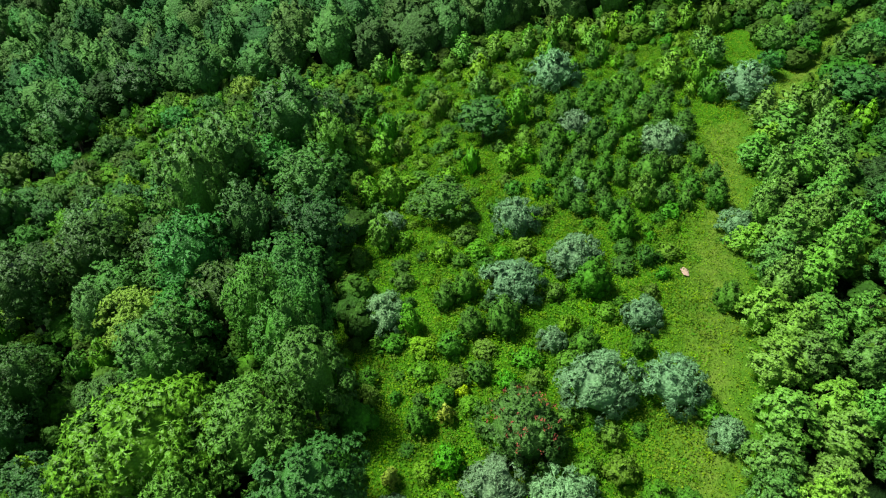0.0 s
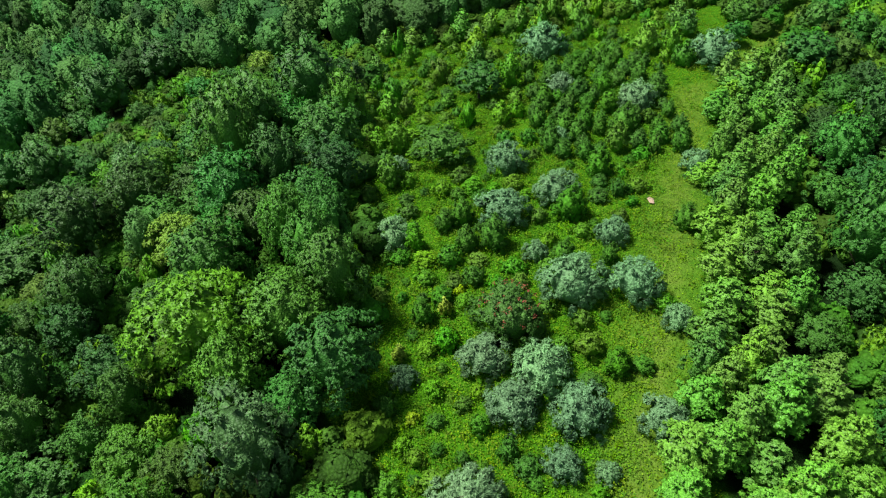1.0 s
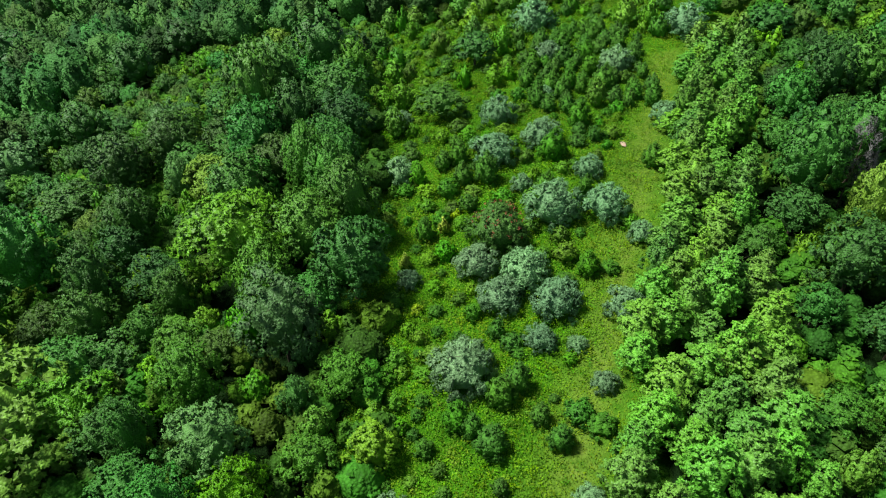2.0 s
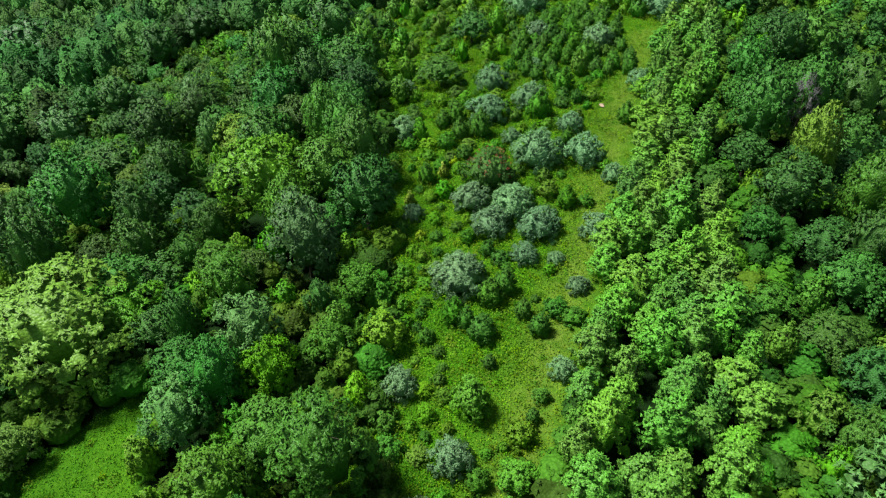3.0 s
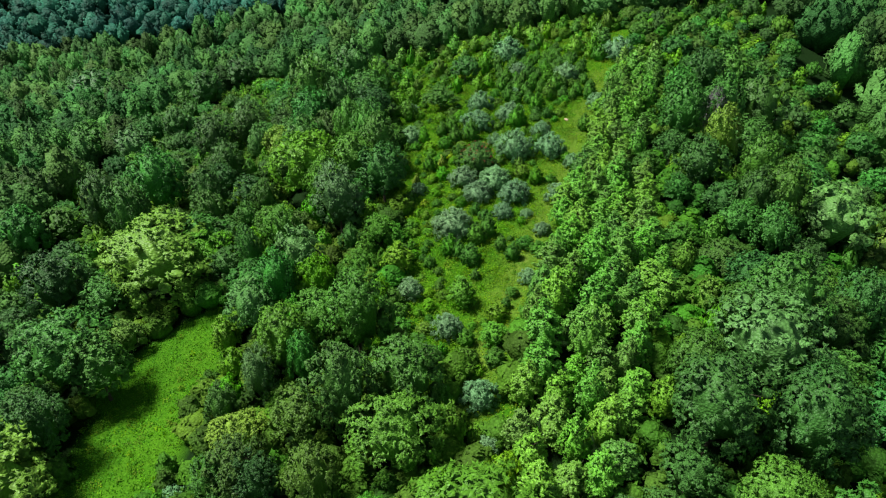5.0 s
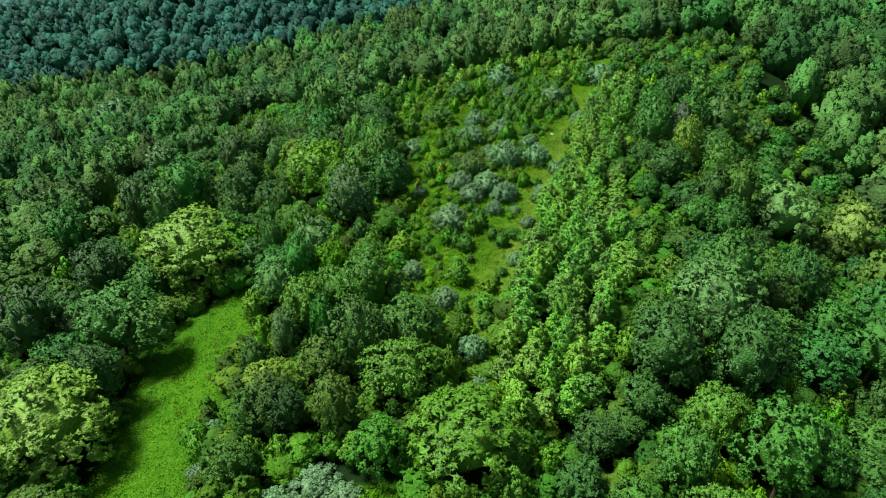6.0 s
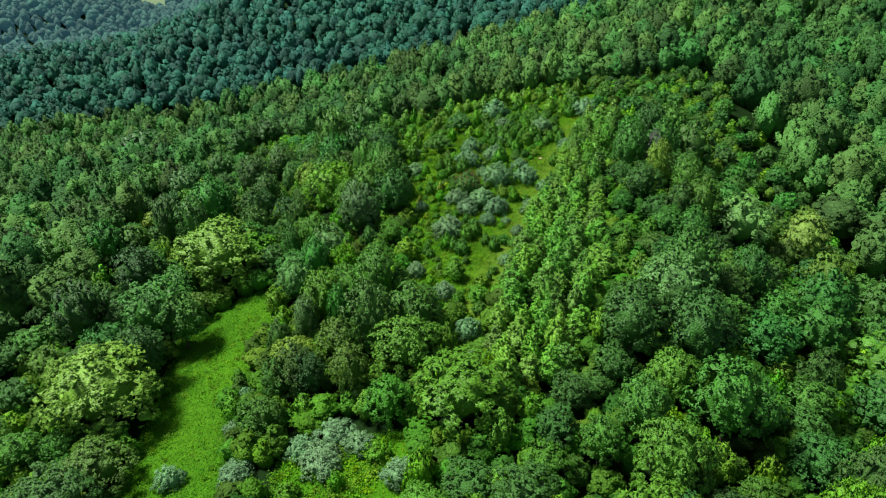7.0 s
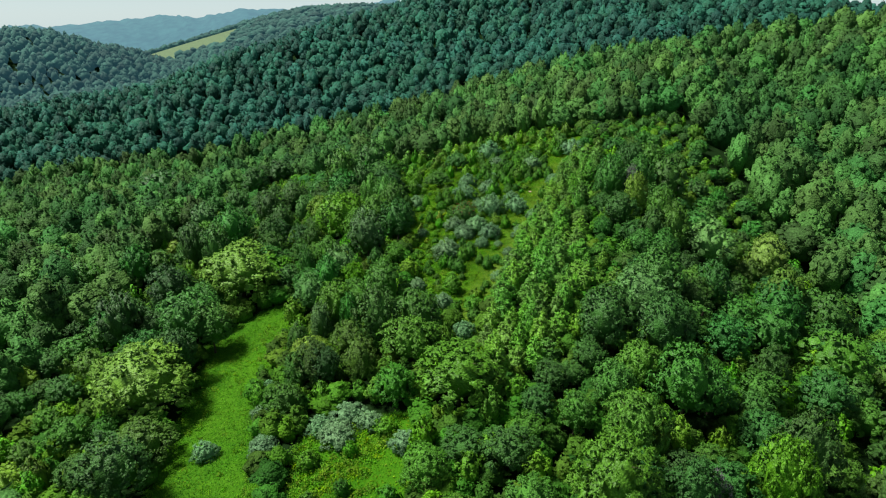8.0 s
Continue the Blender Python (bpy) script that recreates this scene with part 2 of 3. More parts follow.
def in_field(x, y):
    """The narrow sloping field below the wood."""
    left = np.where(y < -10, -45 - (y + 10) * 0.10, -45 + (y + 10) * 0.9)
    left = np.where(y < -26, -42.5 + (-26 - y) * 0.1, left)
    right = np.where(y < -35, -29.5 + (-35 - y) * 0.32, -29.5)
    return (x > left) & (x < right) & (y < 1) & (y > -110)


def in_thicket(x, y):
    """Weedy gap with vines below the shrubs."""
    return (x > -20) & (x < -3) & (y < -43) & (y > -75)


# ---- meshes ----


def mesh_from(name, verts, quads, mats, tint=None, normals=None):
    me = bpy.data.meshes.new(name)
    n, m = len(verts), len(quads)
    me.vertices.add(n)
    me.vertices.foreach_set("co", np.asarray(verts, np.float32).ravel())
    k = quads.shape[1]
    me.loops.add(m * k)
    me.loops.foreach_set("vertex_index", np.asarray(quads, np.int32).ravel())
    me.polygons.add(m)
    me.polygons.foreach_set("loop_start", np.arange(0, m * k, k, dtype=np.int32))
    if tint is not None:
        at = me.attributes.new("tint", "FLOAT", "POINT")
        at.data.foreach_set("value", np.asarray(tint, np.float32))
    me.update(calc_edges=True)
    if normals is not None:
        me.polygons.foreach_set("use_smooth", np.ones(m, bool))
        me.normals_split_custom_set_from_vertices(np.asarray(normals, np.float32))
    if mats:
        me.materials.append(mats)
    return me


def unit(v):
    return v / np.maximum(np.linalg.norm(v, axis=-1, keepdims=True), 1e-6)


def leaf_blades(root, way, face, length, width, fold=0.12, corners=4):
    """Pointed leaves from their roots: three or four corners each, slightly folded."""
    way = unit(way)
    side = unit(np.cross(way, face))
    face = np.cross(side, way)
    L = length[:, None]
    if corners == 3:
        v = np.stack([root + side * L * width * 0.5, root + way * L, root - side * L * width * 0.5], 1).reshape(-1, 3)
        return v, np.arange(len(v)).reshape(-1, 3)
    mid = root + way * L * 0.45
    a, b = mid + side * L * width * 0.5 - face * L * fold, mid - side * L * width * 0.5 - face * L * fold
    v = np.stack([root, a, root + way * L, b], 1).reshape(-1, 3)
    return v, np.arange(len(v)).reshape(-1, 4)


GOLD = (1 + 5 ** 0.5) / 2
BALL = unit(np.array([(-1, GOLD, 0), (1, GOLD, 0), (-1, -GOLD, 0), (1, -GOLD, 0), (0, -1, GOLD), (0, 1, GOLD),
                      (0, -1, -GOLD), (0, 1, -GOLD), (GOLD, 0, -1), (GOLD, 0, 1), (-GOLD, 0, -1), (-GOLD, 0, 1)], float))
BALL_FACES = np.array([(0, 11, 5), (0, 5, 1), (0, 1, 7), (0, 7, 10), (0, 10, 11), (1, 5, 9), (5, 11, 4), (11, 10, 2), (10, 7, 6), (7, 1, 8),
                       (3, 9, 4), (3, 4, 2), (3, 2, 6), (3, 6, 8), (3, 8, 9), (4, 9, 5), (2, 4, 11), (6, 2, 10), (8, 6, 7), (9, 8, 1)])
ROCK = unit(np.array([(1, 0, 0), (0, 1, 0), (-1, 0, 0), (0, -1, 0), (0, 0, 1), (0, 0, -1)], float))
ROCK_FACES = np.array([(0, 1, 4), (1, 2, 4), (2, 3, 4), (3, 0, 4), (1, 0, 5), (2, 1, 5), (3, 2, 5), (0, 3, 5)])


def crown(R, H, base, profile, lobes, sprigs, leaves, leaf, width, seed, lobe=0.33, rise=0.25, stretch=1.0, corners=4, ball=True, inside=0.42, low=0.2, fill=0.76, fuzz=0.2, bulk=0.6):
    """A crown of lobes, each of many sprigs of leaves round a dense inside. All as triangles."""
    rng = np.random.default_rng(seed)
    us = np.linspace(0, 1, 400)
    pr = profile(us)
    prof_low = pr[0] > 0.7
    slant = np.hypot(np.gradient(pr * R, us), H * (1 - base))
    area = np.maximum(pr, 0.05) * slant
    area[us < low] = 0
    cdf = np.cumsum(area) / area.sum()
    u = np.interp((np.arange(lobes) + rng.uniform(0.2, 0.8, lobes)) / lobes, cdf, us)
    u[-1] = 0.985
    ang = np.arange(lobes) * 2.39996 + rng.uniform(-0.3, 0.3, lobes)
    rl = R * lobe * rng.uniform(0.75, 1.25, lobes)
    ph = rng.uniform(0, 6.28, 4)
    swing = 1 + 0.10 * np.sin(2 * ang + ph[0] + 3 * u) + 0.10 * np.sin(3 * ang + ph[1] - 5 * u) + 0.07 * np.sin(5 * ang + ph[2] + 7 * u)
    rad = np.maximum(R * profile(u) * swing * rng.uniform(0.93, 1.05, lobes) - rl * 0.6, 0)
    z = H * (base + (1 - base) * u * (0.97 + 0.06 * np.sin(2 * ang + ph[3]))) - rl * 0.6 * stretch * np.clip(u * 1.7 - 0.5, -0.4, 1)
    c = np.stack([rad * np.cos(ang), rad * np.sin(ang), z], 1)
    out = unit(np.stack([np.cos(ang) * (1.15 - u), np.sin(ang) * (1.15 - u), (u - 0.2) * 1.4], 1))
    squash = np.array((1, 1, stretch))
    shape, faces = (BALL, BALL_FACES) if ball else (ROCK, ROCK_FACES)
    solid = shape[None] * squash * (rl * fill)[:, None, None] * rng.uniform(0.8, 1.1, (lobes, len(shape), 1)) + c[:, None]
    vs, fs = [solid.reshape(-1, 3)], [(faces[None] + (np.arange(lobes) * len(shape))[:, None, None]).reshape(-1, 3)]
    # the trunk side of the crown, hidden behind the lobes
    sit = 0.30 if prof_low else 0.46
    inner = BALL * np.array((R * inside, R * inside, H * (1 - base) * 0.62 * inside)) + np.array((0, 0, H * (base + (1 - base) * sit)))
    fs.append(BALL_FACES + len(vs[0]))
    vs.append(inner)
    ns = [np.tile(shape, (lobes, 1)) + np.repeat(out, len(shape), 0) * (0.4 + bulk), BALL.copy()]
    c, out, rl = np.repeat(c, sprigs, 0), np.repeat(out, sprigs, 0), np.repeat(rl, sprigs)
    d = unit(out * 0.8 + rng.normal(0, 0.66, c.shape) + np.array((0, 0, rise)))
    p = c + d * squash * (rl * rng.uniform(0.70, 1.18, len(rl)))[:, None]
    p, d, out = np.repeat(p, leaves, 0), np.repeat(d, leaves, 0), np.repeat(out, leaves, 0)
    size = leaf * rng.uniform(0.65, 1.35, len(p))
    face = unit(d * 0.9 + np.array((0, 0, 0.45)) + rng.normal(0, 0.25, p.shape))
    way = rng.normal(0, 1, p.shape)
    way = unit(way - face * (way * face).sum(1, keepdims=True)) + d * rng.uniform(0.0, 0.6, (len(p), 1)) + np.array((0, 0, rise * 0.3))
    p = p - unit(way) * (size * 0.15)[:, None] + rng.normal(0, 0.12 * leaf, p.shape)
    v, q = leaf_blades(p, way, face, size, width, 0.12, corners)
    if corners == 4:
        q = np.vstack([q[:, (0, 1, 2)], q[:, (0, 2, 3)]])
    fs.append(q + len(vs[0]) + len(vs[1]))
    vs.append(v)
    ns.append(np.repeat(d * 0.3 + face * 0.3 + unit(way) * 0.5 + out * bulk + rng.normal(0, fuzz, p.shape), corners, 0))
    return np.vstack(vs), np.vstack(fs), unit(np.vstack(ns))


def tube(path, radii, sides=6):
    vs, qs = [], []
    for (p, r) in zip(path, radii):
        for j in range(sides):
            a = 2 * math.pi * j / sides
            vs.append((p[0] + r * math.cos(a), p[1] + r * math.sin(a), p[2]))
    for i in range(len(path) - 1):
        for j in range(sides):
            k = (j + 1) % sides
            qs.append((i * sides + j, i * sides + k, (i + 1) * sides + k, (i + 1) * sides + j))
    return np.array(vs), np.array(qs)


def stem(H, R, base, thick, seed, limbs=6):
    """A tapered trunk with rising limbs."""
    rng = np.random.default_rng(seed)
    top = H * 0.82
    pts = [(rng.normal(0, 0.02) * t * H * 0.3, rng.normal(0, 0.02) * t * H * 0.3, -0.4 + (top + 0.4) * t) for t in np.linspace(0, 1, 6)]
    v, q = tube(pts, [thick * (1.35 if t == 0 else 1.05 - 0.9 * t) for t in np.linspace(0, 1, 6)], 7)
    for i in range(limbs):
        z0 = H * (max(base, 0.12) + (0.75 - base) * i / limbs)
        a = i * 2.4 + rng.uniform(-0.4, 0.4)
        reach = R * rng.uniform(0.5, 0.75)
        path = [(math.cos(a) * reach * s, math.sin(a) * reach * s, z0 + H * 0.16 * s ** 0.8) for s in (0, 0.4, 1)]
        lv, lq = tube(path, [thick * 0.4, thick * 0.25, thick * 0.08], 5)
        q = np.vstack([q, lq + len(v)])
        v = np.vstack([v, lv])
    return v, q


def p_round(u):
    return np.sqrt(np.clip(1 - (2 * u - 0.95) ** 2 / 1.12, 0, 1)) ** 0.85


def p_tall(u):
    return np.clip(np.sin(np.pi * np.clip(u * 0.93 + 0.12, 0, 1)) ** 0.8 * (1.06 - 0.45 * u), 0, 1)


def p_egg(u):
    """A broad round head that narrows a little towards its base."""
    return np.clip(np.sqrt(np.clip(1 - np.abs(2 * u - 0.86) ** 2.3 / 1.16, 0, 1)), 0, 1)


def p_bud(u):
    """A dome that draws in to a blunt tip."""
    return np.clip(np.sqrt(np.clip(1 - u ** 1.7, 0, 1)) * (0.80 + 0.45 * np.clip(u * 2.2, 0, 0.45)), 0, 1)


def p_dome(u):
    return np.sqrt(np.clip(1 - u ** 2.2, 0, 1))


def p_cone(u):
    return np.clip((1 - u) ** 0.75 * (0.75 + 0.5 * np.clip(u * 3, 0, 0.5)), 0, 1)


# kind: leaf, radius, height, clear trunk, outline, lobes, sprigs, leaves, leaf length, leaf width, lobe size, rise, stretch, trunk radius
KINDS = {
    "poplar": ("poplar", 2.1, 7.0, 0.02, p_bud, 40, 15, 6, 0.23, 0.62, 0.25, 0.5, 1.0, 0.10),
    "oak": ("oak", 4.3, 12.0, 0.18, p_round, 60, 15, 6, 0.31, 0.64, 0.22, 0.3, 1.0, 0.24),
    "maple": ("maple", 4.2, 12.0, 0.16, p_egg, 66, 15, 6, 0.31, 0.60, 0.20, 0.35, 1.1, 0.22),
    "walnut": ("walnut", 4.4, 10.0, 0.10, p_egg, 70, 18, 7, 0.33, 0.42, 0.21, 0.2, 0.95, 0.24),
    "willow": ("willow", 4.6, 11.0, 0.08, p_egg, 72, 18, 7, 0.30, 0.56, 0.21, 0.15, 0.95, 0.24),
    "ash": ("ash", 3.8, 9.5, 0.08, p_egg, 60, 15, 6, 0.32, 0.42, 0.21, 0.2, 0.95, 0.18),
    "elm": ("elm", 3.8, 10.0, 0.10, p_round, 60, 15, 6, 0.28, 0.5, 0.20, 0.2, 0.95, 0.18),
    "silver": ("silver", 2.7, 3.9, 0.0, p_dome, 46, 20, 5, 0.30, 0.26, 0.20, 0.25, 0.95, 0.07),
    "cedar": ("cedar", 1.35, 3.0, 0.0, p_bud, 30, 14, 5, 0.14, 0.42, 0.25, 0.7, 1.1, 0.06),
    "sapling": ("sapling", 1.9, 4.0, 0.03, p_bud, 30, 12, 6, 0.24, 0.58, 0.25, 0.4, 1.0, 0.06),
    "bush": ("bush", 1.5, 1.9, 0.0, p_dome, 20, 12, 5, 0.22, 0.6, 0.28, 0.3, 0.9, 0.04),
    "mimosa": ("mimosa", 3.7, 5.8, 0.05, p_dome, 70, 14, 6, 0.32, 0.30, 0.18, 0.15, 0.75, 0.12),
    "dead": ("dead", 2.1, 6.5, 0.20, p_round, 40, 10, 5, 0.55, 0.09, 0.24, 0.3, 1.0, 0.10),
}
LABELS = {
    "dead": ("bare grey dead tree with a haze of twigs", "tree"),
    "poplar": ("young tulip poplar with bright green leafy tufts", "tree"),
    "oak": ("dark green broadleaf tree with a dense rounded crown", "tree"),
    "maple": ("mid-green forest tree with a tall lobed crown", "tree"),
    "walnut": ("spreading tree with fresh bright green feathered leaves", "tree"),
    "willow": ("pale yellow-green tree with a soft broad crown", "tree"),
    "ash": ("olive green feathery tree wound with vines", "tree"),
    "elm": ("grey-green tree with a soft rounded crown", "tree"),
    "silver": ("silvery grey-green shrub with arching twigs in the meadow", "shrub"),
    "cedar": ("small dark olive cedar bush standing in weeds", "cedar"),
    "sapling": ("yellow-green young tree at the meadow's edge", "sapling"),
    "bush": ("low leafy green bush among meadow weeds", "bush"),
    "mimosa": ("dark feathery shrub dotted with red blossoms", "shrub"),
}
GROUPS = {
    "poplar": "row of young poplars", "silver": "silvery shrubs in the meadow", "cedar": "cedar bushes in the meadow",
    "bush": "green bushes in the meadow", "sapling": "young trees round the meadow",
}
NAMES = {
    "dead": "dead_tree",
    "poplar": "poplar_tree", "oak": "oak_tree", "maple": "maple_tree", "walnut": "walnut_tree", "willow": "willow_tree",
    "ash": "ash_tree", "elm": "elm_tree", "silver": "silvery_shrub", "cedar": "cedar_bush", "sapling": "sapling", "bush": "green_bush",
    "mimosa": "blossoming_shrub",
}
VARIANTS = 3
STOCK = {}


def stock(kind, i, light):
    """The meshes of one of the variants of a kind, made once; light ones have fewer, larger leaves."""
    key = kind, i, light
    if key not in STOCK:
        leaf, R, H, base, prof, lobes, sprigs, leaves, size, width, lobe, rise, stretch, thick = KINDS[kind]
        seed = 100 * list(KINDS).index(kind) + i
        dense = 0.78 if kind in ("silver", "cedar", "bush", "mimosa") else 0.06 if kind == "dead" else 0.62 if kind == "poplar" else 0.68
        if light:
            v, q, n = crown(R, H, base, prof, round(lobes * 0.7), round(sprigs * 0.6), 5, size * 1.25, width * 1.3, seed, lobe * 1.15, rise, stretch, 3, True, dense, 0.0 if dense > 0.75 else 0.2, 0.70, 0.16, 1.7)
        else:
            v, q, n = crown(R, H, base, prof, lobes, sprigs, leaves, size, width * 1.25, seed, lobe, rise, stretch, 3, True, dense, 0.0 if dense > 0.75 else 0.2, 0.22 if kind == "dead" else 0.80 if kind == "cedar" else 0.62 if dense > 0.75 or kind == "poplar" else 0.55, 0.14, 2.4 if kind == "poplar" else 1.7)
        tv, tq = stem(H, R, base, thick, seed, 3 if light else 6)
        STOCK[key] = mesh_from("crown", v, q, LEAF[leaf], None, n), mesh_from("trunk", tv, tq, BARK)
    return STOCK[key]


dice = random.Random(7)
PLACED, TOPS = [], []


def plant(kind, x, y, wide, tall, label=""):
    """One tree or shrub, of that width and height, standing on the ground."""
    _, R, H = KINDS[kind][:3]
    crown_mesh, trunk_mesh = stock(kind, dice.randrange(VARIANTS), y > 70 or abs(x) > 58)
    root = new(NAMES[kind])
    root.empty_display_size = 0.5
    lean_x, lean_y = dice.gauss(0, 2.0), dice.gauss(0, 2.0)
    root.matrix_world = pose(x, y, height(x, y) - 0.05, lean_x, lean_y, dice.uniform(0, 360)) @ Matrix.Diagonal(
        (wide / 2 / R * dice.uniform(0.93, 1.07), wide / 2 / R * dice.uniform(0.93, 1.07), tall / H, 1))
    text, category = LABELS[kind]
    tagged(root, label or text, category, GROUPS.get(kind, "trees of the wood"))
    for name, me in (("trunk", trunk_mesh), ("crown", crown_mesh)):
        ob = new(name, me)
        ob.parent = root
    PLACED.append((x, y, wide / 2))
    if tall > 5.5:
        TOPS.append((x, y, tall))
    return root


def plant_to(kind, rows, label=""):
    """Rows of x, y, height of the top above datum, width."""
    for x, y, top, wide in rows:
        cx, cy = x, y + 0.16 * wide
        plant(kind, cx, cy, wide, max(top + 0.1 * wide - height(cx, cy), wide * 0.75), label)


def canopy(x, y):
    """Height of the tops of the trees round about."""
    near = sorted(((x - a) ** 2 + (y - b) ** 2, h) for a, b, h in TOPS)[:5]
    weights = [1 / (d + 9) for d, _ in near]
    return (sum(w * h for w, (_, h) in zip(weights, near)) + 14 / 250) / (sum(weights) + 1 / 250)


def free(x, y, r, share=0.8):
    return all((x - a) ** 2 + (y - b) ** 2 > (share * (r + c)) ** 2 for a, b, c in PLACED)


# ---- ground ----


def spread(near, far, n_near, n_far, centre):
    """Grid lines, close together in the middle, wider to the far ends."""
    mid = np.linspace(-near, near, n_near)
    outer = near * (far / near) ** (np.arange(1, n_far + 1) / n_far)
    return np.concatenate([-outer[::-1], mid, outer]) + centre


gx = spread(110, 3600, 111, 44, 0)
gy = spread(130, 4200, 131, 46, 30)
X, Y = np.meshgrid(gx, gy)
Z = land(X, Y)
rough = np.random.default_rng(3).normal(0, 0.06, Z.shape)
Z = Z + rough
gv = np.stack([X.ravel(), Y.ravel(), Z.ravel()], 1)
nx, ny = len(gx), len(gy)
idx = np.arange(nx * ny).reshape(ny, nx)
gq = np.stack([idx[:-1, :-1], idx[:-1, 1:], idx[1:, 1:], idx[1:, :-1]], -1).reshape(-1, 4)
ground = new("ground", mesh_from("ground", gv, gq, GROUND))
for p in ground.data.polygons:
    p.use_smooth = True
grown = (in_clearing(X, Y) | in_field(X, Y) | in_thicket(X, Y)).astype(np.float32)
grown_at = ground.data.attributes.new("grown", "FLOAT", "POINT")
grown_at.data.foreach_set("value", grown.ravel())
strip = np.clip(1 - np.abs(np.where(Y > 78, 44 + 0.9 * (Y - 78), meadow_right(Y) - 4.0) - X) / 5.0, 0, 1) * in_clearing(X, Y) + 0.10 * in_field(X, Y)
worn_at = ground.data.attributes.new("worn", "FLOAT", "POINT")
worn_at.data.foreach_set("value", strip.astype(np.float32).ravel())
tagged(ground, "hilly ground of weeds and soil under woods", "ground", kind="structure")

# ---- the trees that stand out ----
plant_to("maple", ((30.4, -62.8, 0.2, 6.4), (47.8, -55.5, 1.8, 7.4), (3.8, -55.3, -1.5, 6.0), (18.8, -50.3, 1.3, 4.8), (35.8, -45.3, 5.0, 8.6), (51.1, -37.8, -4.0, 6.9),
            (62.1, -37.3, -4.3, 7.9), (36.3, -33.1, 7.3, 8.6), (27.5, -32.0, 8.0, 9.2), (-9.5, -27.5, 6.7, 6.9), (-24.2, -24.4, -1.4, 3.7), (60.1, -22.5, -0.9, 7.6),
            (-15.8, -19.5, 1.7, 3.6), (64.4, -15.7, 1.6, 7.8), (41.5, -15.5, 9.0, 9.5), (-22.4, -4.1, 3.0, 6.1), (-28.1, 4.0, 2.4, 3.9), (-13.6, 8.0, 0.2, 3.5),
            (48.4, 9.9, 8.6, 6.2), (-38.5, 12.5, -1.3, 7.6), (-36.7, 14.5, -3.6, 8.1), (38.2, 15.7, 4.7, 4.6)))
plant_to("maple", ((-52.0, 17.2, 2.5, 7.4), (-32.9, 18.8, -1.6, 4.5), (-39.7, 19.6, -0.2, 6.1), (-88.3, 20.6, -8.6, 9.5), (-74.6, 20.6, -4.0, 7.8), (-9.6, 22.2, 6.6, 8.0),
            (-41.7, 24.6, 1.7, 5.5), (-60.7, 24.8, 1.0, 6.4), (-51.6, 28.8, 3.0, 9.4), (-41.3, 32.5, -1.3, 5.7), (-11.4, 33.0, 8.6, 7.0), (43.7, 34.2, 14.1, 8.6),
            (-26.0, 36.5, 6.4, 8.6), (-14.5, 37.4, 8.9, 6.0), (53.7, 40.0, 13.8, 8.0), (-13.6, 41.8, 8.3, 5.8), (-28.7, 58.7, 12.2, 8.7), (62.3, 59.6, 12.9, 8.9),
            (0.0, 61.0, 3.6, 7.0), (-86.4, 68.9, -6.8, 10.5), (-72.7, 73.5, -6.5, 7.3), (-21.7, 77.4, 10.6, 9.9)))
plant_to("maple", ((57.4, 79.7, 7.9, 8.4), (6.0, 80.2, 5.7, 7.5), (-110.1, 121.1, -10.0, 17.2)))
plant_to("oak", ((-42.1, -55.3, -3.0, 9.3), (24.7, -45.6, 3.0, 5.7), (-17.3, -35.5, -0.1, 4.7), (50.0, -27.3, -0.2, 8.5), (-44.9, -26.2, -2.1, 6.6), (-42.2, -17.1, -2.1, 7.4),
            (-46.6, -16.4, -0.1, 10.7), (-61.3, -13.9, -1.1, 7.9), (52.2, -11.5, 4.6, 6.5), (-57.5, 1.0, -2.1, 9.4), (48.5, 3.1, 5.5, 6.3), (44.7, 6.0, 4.7, 6.1),
            (44.9, 12.0, 4.6, 6.5), (43.9, 19.9, 8.8, 7.9), (41.7, 29.6, 6.4, 5.9), (-56.2, 47.0, -6.2, 9.4), (-27.4, 49.2, 7.1, 8.3), (-48.2, 50.3, 1.4, 9.1),
            (49.3, 51.8, 11.2, 6.4), (-22.0, 55.0, 8.2, 7.2), (-14.8, 55.3, 6.1, 8.5), (55.8, 56.9, 13.9, 7.0)))
plant_to("oak", ((-16.6, 64.2, 6.5, 9.0), (-28.3, 69.6, 8.3, 10.0), (-65.2, 71.7, -3.9, 7.5), (-67.2, 99.5, -3.1, 9.6), (-61.5, 115.0, -4.3, 10.0)))
plant_to("walnut", ((42.2, -60.8, 1.8, 7.2), (26.3, -53.7, 3.1, 8.0), (30.7, -39.3, 2.3, 7.2), (-4.3, -31.9, 2.4, 8.9), (-17.6, -2.5, 0.5, 5.7), (-38.0, 7.9, -2.5, 10.0),
            (-9.6, 10.1, 0.3, 5.3), (-23.3, 26.1, 6.7, 11.7), (-17.6, 42.0, 8.5, 7.0), (-15.4, 73.3, 7.3, 6.7)))
plant_to("elm", ((-20.5, -20.8, 0.6, 4.0), (-25.4, -7.5, 0.1, 6.6), (-20.3, 1.4, 2.7, 7.1), (60.4, 8.5, 5.5, 10.8), (-38.1, 46.9, 1.1, 4.4), (-43.7, 59.1, 2.2, 7.8),
            (-72.4, 62.1, -5.9, 8.3)))
